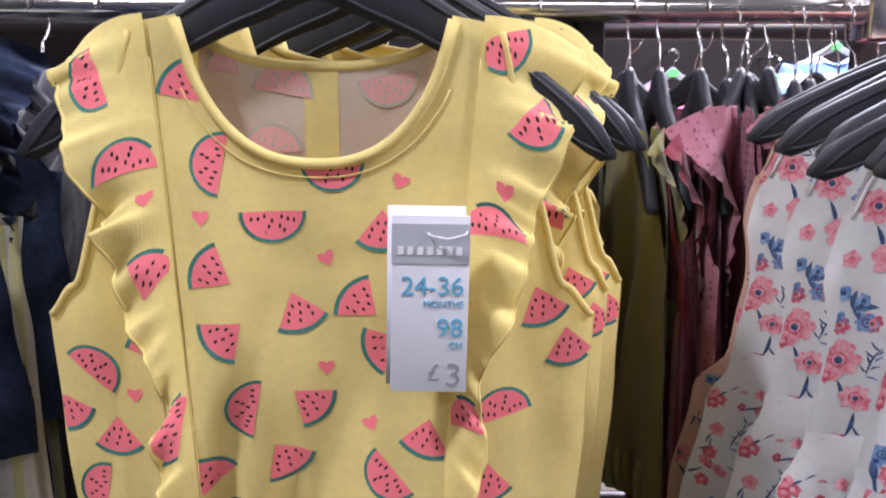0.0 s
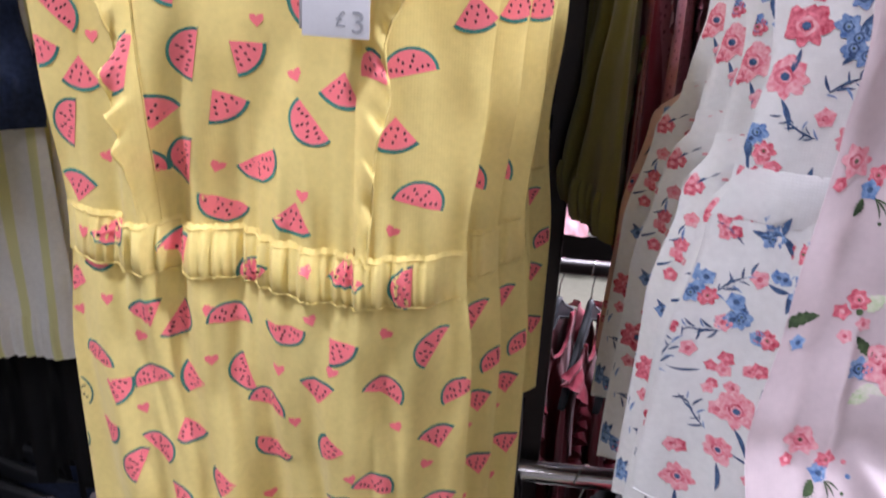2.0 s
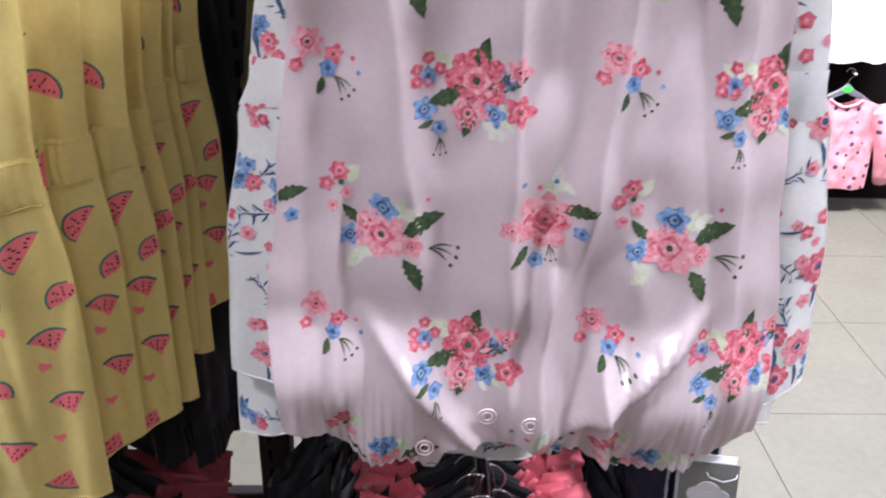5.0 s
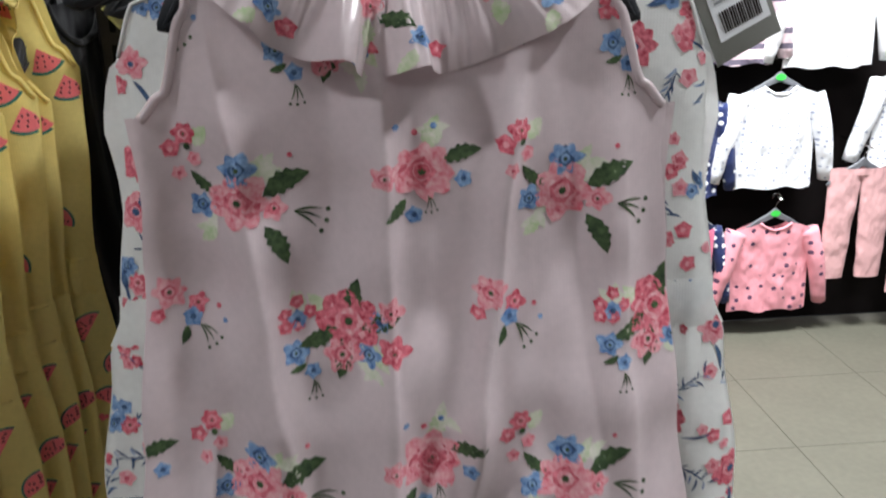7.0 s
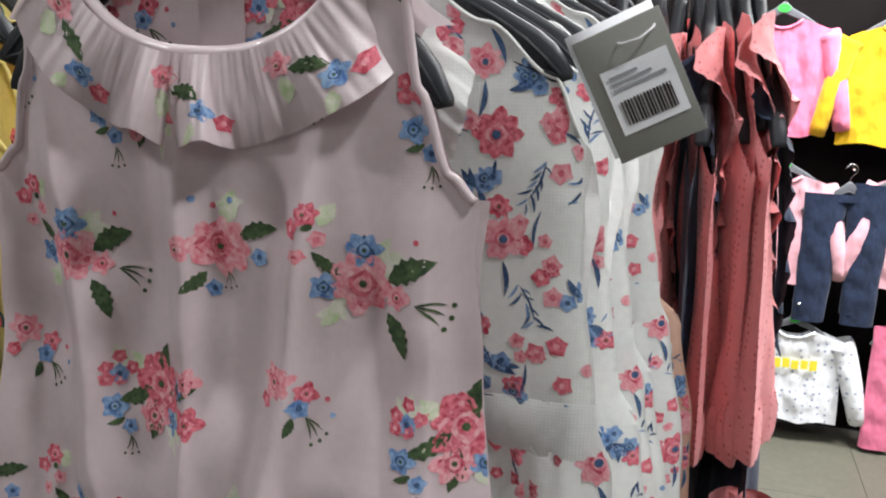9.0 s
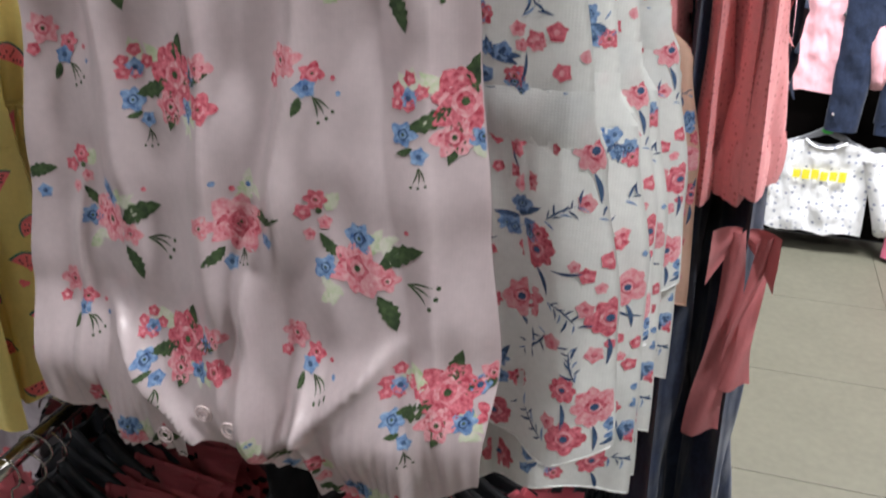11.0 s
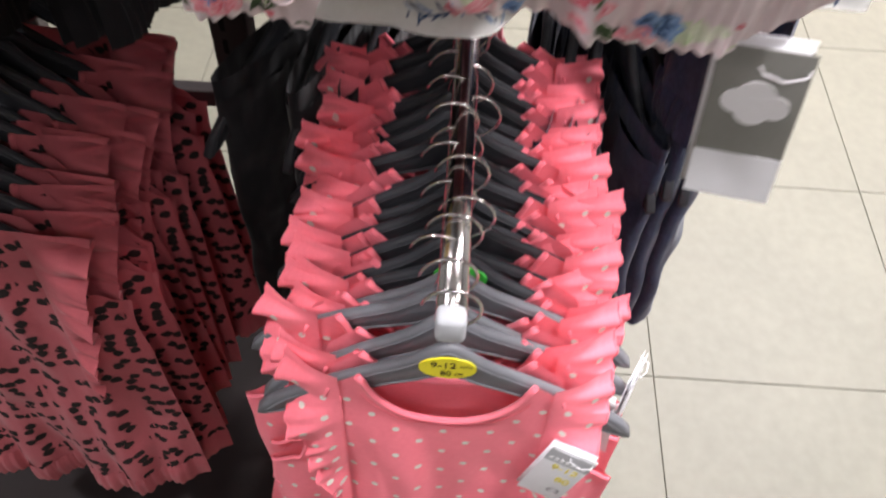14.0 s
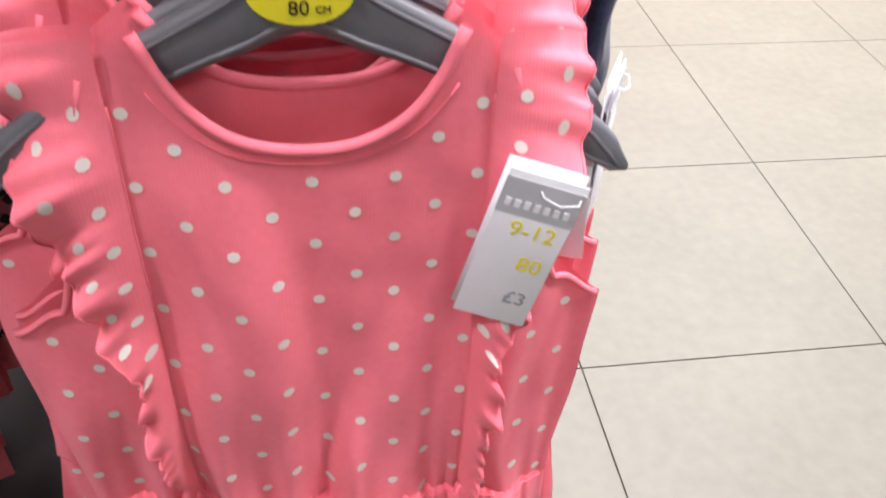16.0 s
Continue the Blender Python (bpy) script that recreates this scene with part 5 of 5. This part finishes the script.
part("rear_rail", tube(bmesh.new(), [(-0.3, 1.15, 1.0), (0.1, 1.15, 1.0), (0.5, 1.15, 1.0)], 0.012, 10), STEEL, stand, "dark steel rear rail")
for x in (-0.3, 0.5):
    part("rear_post", box(bmesh.new(), x - 0.012, 1.135, 0.0, x + 0.012, 1.165, 1.02, 0.003), STEEL, stand, smooth=False)
rear, _ = smock(pose(0.17, 1.15, 0.90, 0, 0, 70), WINE, "wine red cotton skirt dress on the rear rail", 44, "wine red dresses on the rear rail", False, -0.40, "plain_dress", 0.13)
hanger(pose(0.17, 1.15, 0.90, 0, 0, 70))
for x in (0.22, 0.27, 0.33, 0.40):
    copy_thing(rear, pose(x, 1.15, 0.90, 0, 0, 75 + 60 * (x - 0.2)))
    hanger(pose(x, 1.15, 0.90, 0, 0, 75))


part("rear_rail", tube(bmesh.new(), [(-0.7, 1.15, 1.66), (0.0, 1.15, 1.66), (0.56, 1.15, 1.66)], 0.012, 10), STEEL, stand, "dark steel rear rail")
for x in (-0.7, 0.56):
    part("rear_post", box(bmesh.new(), x - 0.012, 1.163, 0.0, x + 0.012, 1.19, 1.70, 0.003), STEEL, stand, smooth=False)
for k, (x, cloth, lab) in enumerate(((0.08, BLACKC, "black cotton dress on the rear rail"), (0.24, WINE, "wine red cotton dress on the rear rail"), (0.40, BLACKC, "black cotton dress on the rear rail"), (-0.14, KHAKI, "olive yellow cotton dress on the rear rail"), (-0.42, DENIM, "dark denim dress on the rear rail"), (0.16, DENIM, "dark denim dress on the rear rail"), (0.33, BLACKC, "black cotton dress on the rear rail"), (0.49, DENIM, "dark denim dress on the rear rail"))):
    smock(pose(x, 1.15, 1.56, 0, 0, 12 - 7 * k), cloth, lab, 50 + k, "dresses on the rear rail", False, -0.36 if x > 0 else -0.75, "plain_dress", 0.14)
    hanger(pose(x, 1.15, 1.56, 0, 0, 12 - 7 * k))
for k in range(7):
    copy_thing(night, pose(-0.30 - 0.06 * k, 0.79, 1.56, 0, 0, 84 + 5 * (k % 4)))
    hanger(pose(-0.30 - 0.06 * k, 0.79, 1.56, 0, 0, 84 + 5 * (k % 4)))


def trousers(m, cloth, label, group, length=0.42, w=0.10, seed=1):
    """Two legs from a waistband, hanging flat."""
    ob = thing("trousers", m, label, "trousers", group)
    for s in (-1, 1):
        bm = bmesh.new()

        def ring(i, j):
            a = i * math.tau
            k = j ** 0.9
            cx = s * w * (0.5 + 0.10 * k)
            rx = w * (0.52 - 0.12 * k)
            ry = 0.022 - 0.004 * k
            z = -0.02 - length * j
            return Vector((cx + rx * math.cos(a), ry * math.sin(a) + 0.008 * noise.noise((math.cos(a) * 2 + seed, z * 14, s)), z))
        sheet(bm, ring, 18, 22)
        bmesh.ops.remove_doubles(bm, verts=bm.verts, dist=0.0003)
        part("leg", bm, cloth, ob)
    bm = bmesh.new()
    sheet(bm, lambda i, j: Vector((w * 1.03 * math.cos(i * math.tau), 0.018 * math.sin(i * math.tau), -0.025 + 0.028 * j)), 28, 3)
    part("waistband", bm, cloth, ob)
    return ob


jeans = trousers(pose(0.47, 0.77, 0.80, 0, 0, 85), DENIM, "dark blue denim trousers on a hanger", "denim trousers on the cross rail", 0.30, 0.135)
hanger(pose(0.47, 0.79, 0.787, 0, 0, 85))
for i in range(6):
    mm = pose(0.498 + i * 0.028, 0.79 + rnd.uniform(-0.01, 0.01), 0.80 + rnd.uniform(-0.02, 0.02), 0, 0, 90 + rnd.uniform(-15, 15))
    copy_thing(jeans, mm)
    hanger(mm @ pose(0, 0, -0.013))
blk = trousers(pose(0.20, 0.79, 0.80, 0, 0, 60), BLACKC, "black cotton trousers on a hanger", "black trousers on the cross rail", 0.36, 0.115)
hanger(pose(0.20, 0.79, 0.787, 0, 0, 60))
for x in (0.25, 0.30):
    copy_thing(blk, pose(x, 0.79, 0.80, 0, 0, 75))
    hanger(pose(x, 0.79, 0.787, 0, 0, 75))

# ---- the next arm: dark denim and striped dresses ----
den, _ = smock(pose(-0.44, 0.47, 1.632, 0, 0, 3), DENIM, "dark denim pinafore dress on a hanger", 31, "denim dresses on one arm", False, -0.27, "denim_dress", 0.15)
hanger(pose(-0.44, 0.47, 1.632, 0, 0, 3))
for i in range(4):
    mm = pose(-0.45 + rnd.uniform(-0.01, 0.02), 0.515 + i * 0.05, 1.632, 0, 0, rnd.uniform(-4, 8))
    copy_thing(den, mm)
    hanger(mm)
stp, _ = smock(pose(-0.455, 0.585, 1.60, 0, 0, 5), STRIPE, "white cotton dress with pale yellow stripes", 33, "striped dresses on one arm", False, -0.46, "striped_dress", 0.155)
hanger(pose(-0.455, 0.585, 1.60, 0, 0, 5))
for i in range(2):
    mm = pose(-0.465 - 0.01 * i, 0.64 + i * 0.05, 1.60, 0, 0, rnd.uniform(-4, 8))
    copy_thing(stp, mm)
    hanger(mm)
grey, _ = smock(pose(-0.24, 0.62, 0.93, 0, 0, 4), GREYC, "mauve grey jersey dress on a hanger", 35, "", False, -0.36, "jersey_dress", 0.15)
hanger(pose(-0.24, 0.62, 0.93, 0, 0, 4), "small")
pale, _ = smock(pose(-0.445, 0.512, 0.901, 0, 0, 3), PALE, "pale blue-grey cotton dress on the lower arm", 37, "", False, -0.36, "plain_dress", 0.16)
hanger(pose(-0.455, 0.512, 0.901, 0, 0, 3), "small")
ptag = price_tag(pose(-0.300, 0.478, 0.945, 0, -12, 10), 0.034, 0.072, "pale grey card price tag on a blue-grey dress", [])
bar_part(-0.008, -0.047, 0.010, -0.037, INKB, ptag)
for i in range(7):
    mm = pose(-0.475 + rnd.uniform(-0.01, 0.01), 0.53 + i * 0.03, 0.905, 0, 0, rnd.uniform(-6, 10)) @ Matrix.Diagonal((1.28, 1, 1, 1))
    copy_thing(jeans, mm)
    hanger(mm @ pose(0, 0, -0.004))


# ---- far wall: baby clothes on prongs ----
def far_top(x, z, w, h, cloth, label, y=3.28, sleeve=0.42, tilt=0.0):
    """A small long-sleeved top on a hanger; x, z is the middle of its shoulders."""
    ob = thing("baby_top", pose(x, y, z, 0, tilt, 0), label, "top", "baby clothes on the far wall")
    cutw = smooth_curve([(-h, w * 0.52), (-h * 0.5, w * 0.5), (0, w * 0.5)])
    top = lambda q: -0.03 * max(0, 1 - (q / (w * 0.2)) ** 2) if q < w * 0.2 else -(q - w * 0.2) * 0.35
    cut = Cut(cutw, top, top, lambda q: -h + 0.006 * math.sin(q * 40 + x * 9), lambda z: 0.022, [(0.014, 20, 5, 0, 0), (0.008, 45, 20, 0, 0)], x * 3.1, 0.0)
    part("body", cut.shell(None, None, 26, 22), cloth, ob)
    for s in (-1, 1):
        pts, n = [], 10
        for i in range(n + 1):
            k = i / n
            pts.append((s * (w * 0.46 + w * sleeve * 0.62 * k), 0.012 * math.sin(k * 5 + x), -0.045 - h * 0.82 * k ** 1.25))
        part("sleeve", tube(bmesh.new(), pts, lambda k: w * (0.135 - 0.045 * k), 10), cloth, ob)
    part("neck_rib", neckline(cut, top, w * 0.2, 0, 14, 0.006), cloth, ob)
    hanger(pose(x, y, z + 0.01, 0, 0, 0), "mid", "hangers on the far wall", STICKG)
    pr = new("prong", mesh_of("prong", tube(bmesh.new(), [(x, y - 0.05, z + 0.108), (x, y, z + 0.108), (x, FAR, z + 0.112)], 0.004, 6), CHROME))
    tagged(pr, "chrome display prong on the dark wall", "prong", "display prongs")
    return ob


WD = patterned("white_dotted_jersey", (0.80, 0.81, 0.84), (0.35, 0.38, 0.50), 0.028, 0.2)
PB = patterned("pink_bow_print_jersey", (0.80, 0.33, 0.38), (0.10, 0.05, 0.10), 0.05, 0.2)
ND = patterned("navy_star_print_jersey", (0.02, 0.03, 0.10), (0.75, 0.76, 0.80), 0.04, 0.24)
CK = patterned("pink_check_flannel", (0.72, 0.56, 0.60), (0.12, 0.10, 0.14), 0.06, 0.7, "checks")
BS = patterned("blue_and_white_stripe", (0.78, 0.78, 0.82), (0.12, 0.20, 0.45), 0.09, 0.6, "bands")
MUST = fabric("mustard_jersey", (0.78, 0.46, 0.02), through_light=0)
HOT = fabric("bright_pink_jersey", (0.80, 0.20, 0.33), through_light=0)
SOFT = fabric("soft_pink_jersey", (0.80, 0.42, 0.48), through_light=0)
WHT = fabric("white_jersey", (0.80, 0.80, 0.82), through_light=0)
PEACH = fabric("dusty_pink_jersey", (0.66, 0.38, 0.38), through_light=0)
FARTOPS = [
    (2.03, 1.09, 0.34, 0.42, WD, "white long-sleeved baby top with small dots"),
    (2.07, 0.52, 0.34, 0.40, PB, "pink sweatshirt with small dark bows"),
    (1.66, 1.06, 0.28, 0.42, ND, "navy top with white star print"),
    (1.68, 0.54, 0.28, 0.40, ND, "navy top with white star print"),
    (2.22, 1.56, 0.36, 0.40, WHT, "plain white baby top on a hanger"),
    (1.80, 1.58, 0.34, 0.40, CK, "pink and dark checked shirt"),
    (2.62, 1.14, 0.34, 0.40, WD, "white long-sleeved baby top with small dots"),
    (1.24, 1.56, 0.32, 0.40, MUST, "mustard yellow sweatshirt on a hanger"),
    (1.40, 1.06, 0.34, 0.42, SOFT, "soft pink sweatshirt on a hanger"),
    (1.46, 1.68, 0.32, 0.36, BS, "white top with blue and pink stripes"),
    (1.02, 0.46, 0.36, 0.37, WD, "white dotted sweatshirt with a yellow word"),
    (0.92, 1.04, 0.32, 0.40, SOFT, "soft pink sweatshirt on a hanger"),
    (0.86, 1.58, 0.32, 0.40, HOT, "bright pink sweatshirt on a hanger"),
    (0.30, 0.62, 0.32, 0.40, SOFT, "soft pink knitted cardigan on a hanger"),
    (0.62, 0.60, 0.30, 0.40, WHT, "plain white baby top on a hanger"),
    (0.28, 1.14, 0.32, 0.40, CK, "pink and dark checked shirt"),
    (-0.10, 1.10, 0.32, 0.40, WHT, "plain white baby top on a hanger"),
    (-0.10, 0.58, 0.32, 0.40, PB, "pink sweatshirt with small dark bows"),
    (2.98, 1.62, 0.34, 0.40, CK, "pink and dark checked shirt"),
    (3.02, 0.56, 0.34, 0.40, PB, "pink sweatshirt with small dark bows"),
    (-0.55, 1.64, 0.32, 0.40, ND, "navy top with white star print"),
    (-0.55, 1.10, 0.32, 0.40, SOFT, "soft pink sweatshirt on a hanger"),
]
for fx, fz, fw, fh, fm, fl in FARTOPS:
    ft = far_top(fx, fz, fw, fh, fm, fl)
    if "yellow word" in fl:
        for k in range(6):
            bar_part(-0.095 + 0.032 * k, -0.15 - 0.003 * (k % 2), -0.069 + 0.032 * k, -0.118 + 0.003 * (k % 3), INKY, ft, -0.031, "printed_bar")
for fx, fz, fm, fl in ((2.42, 0.74, PEACH, "dusty pink jersey trousers on a hanger"), (1.43, 0.50, HOT, "bright pink jersey trousers on a hanger"), (1.30, 1.02, DENIM, "dark blue denim trousers on a far hanger"),
                       (1.14, 0.98, DENIM, "dark blue denim trousers on a far hanger"), (2.74, 0.66, PEACH, "dusty pink jersey trousers on a hanger"), (1.66, 0.50, HOT, "bright pink jersey trousers on a hanger")):
    trousers(pose(fx, 3.26, fz, 0, 0, 0), fm, fl, "baby trousers on the far wall", 0.46, 0.14, fx)
    hanger(pose(fx, 3.26, fz, 0, 0, 0), "mid", "hangers on the far wall")
    pr = new("prong", mesh_of("prong", tube(bmesh.new(), [(fx, 3.2, fz + 0.098), (fx, 3.26, fz + 0.098), (fx, FAR, fz + 0.1)], 0.004, 6), CHROME))
    tagged(pr, "chrome display prong on the dark wall", "prong", "display prongs")

# ---- grey-brown hanging cards ----
card = price_tag(pose(0.500, 0.318, 1.164, 0, -4, -14), 0.036, 0.08, "grey-brown card tag with a pale cloud mark", [], False, CARDK)
for i, (px, pz, pr_) in enumerate(((-0.007, -0.026, 0.006), (0.0, -0.023, 0.008), (0.008, -0.027, 0.006), (0.0, -0.030, 0.007))):
    bm = bmesh.new()
    bmesh.ops.create_cone(bm, cap_ends=True, segments=16, radius1=pr_, radius2=pr_, depth=0.0006, matrix=Matrix.LocRotScale((px, -0.0012 - 0.0001 * i, pz), Euler((radians(90), 0, 0)), None))
    part("cloud_mark", bm, INKW, card, smooth=False)
bar_part(-0.018, -0.08, 0.018, -0.054, CARD, card, -0.001, "price_strip")
back = price_tag(pose(0.549, 0.415, 1.578, 0, -26, 8), 0.043, 0.062, "grey-brown card tag with a barcode label", [], False, CARDK)
bar_part(-0.015, -0.050, 0.018, -0.018, CARD, back, -0.001, "barcode_label")
for i in range(16):
    bar_part(-0.011 + i * 0.0016, -0.046, -0.011 + i * 0.0016 + (0.0010 if i % 3 else 0.0006), -0.034, SEED, back, -0.0015, "barcode_bar")
for i in range(3):
    bar_part(-0.012, -0.029 + 0.003 * i, 0.014 - 0.006 * i, -0.0275 + 0.003 * i, INKG, back, -0.0015)

# ---- floor tiles ----
bm = box(bmesh.new(), 0.0009, 0.0009, -0.006, 0.4991, 0.4991, 0.0, 0.0008)
tile_me = mesh_of("floor_tile", bm, TILE, False)
ix0, ix1, iy0, iy1 = -7, 9, -7, 7
for ix in range(ix0, ix1):
    for iy in range(iy0, iy1 + 1):
        x, y = 1.271 + (ix - 2) * 0.5, 0.868 + (iy - 1) * 0.5
        if x < WEST - 0.4 or x + 0.1 > EAST or y < BACK - 0.4 or y + 0.1 > FAR:
            continue
        t = new("floor_tile", tile_me)
        t.location = (x, y, 0)
        t.parent = floor
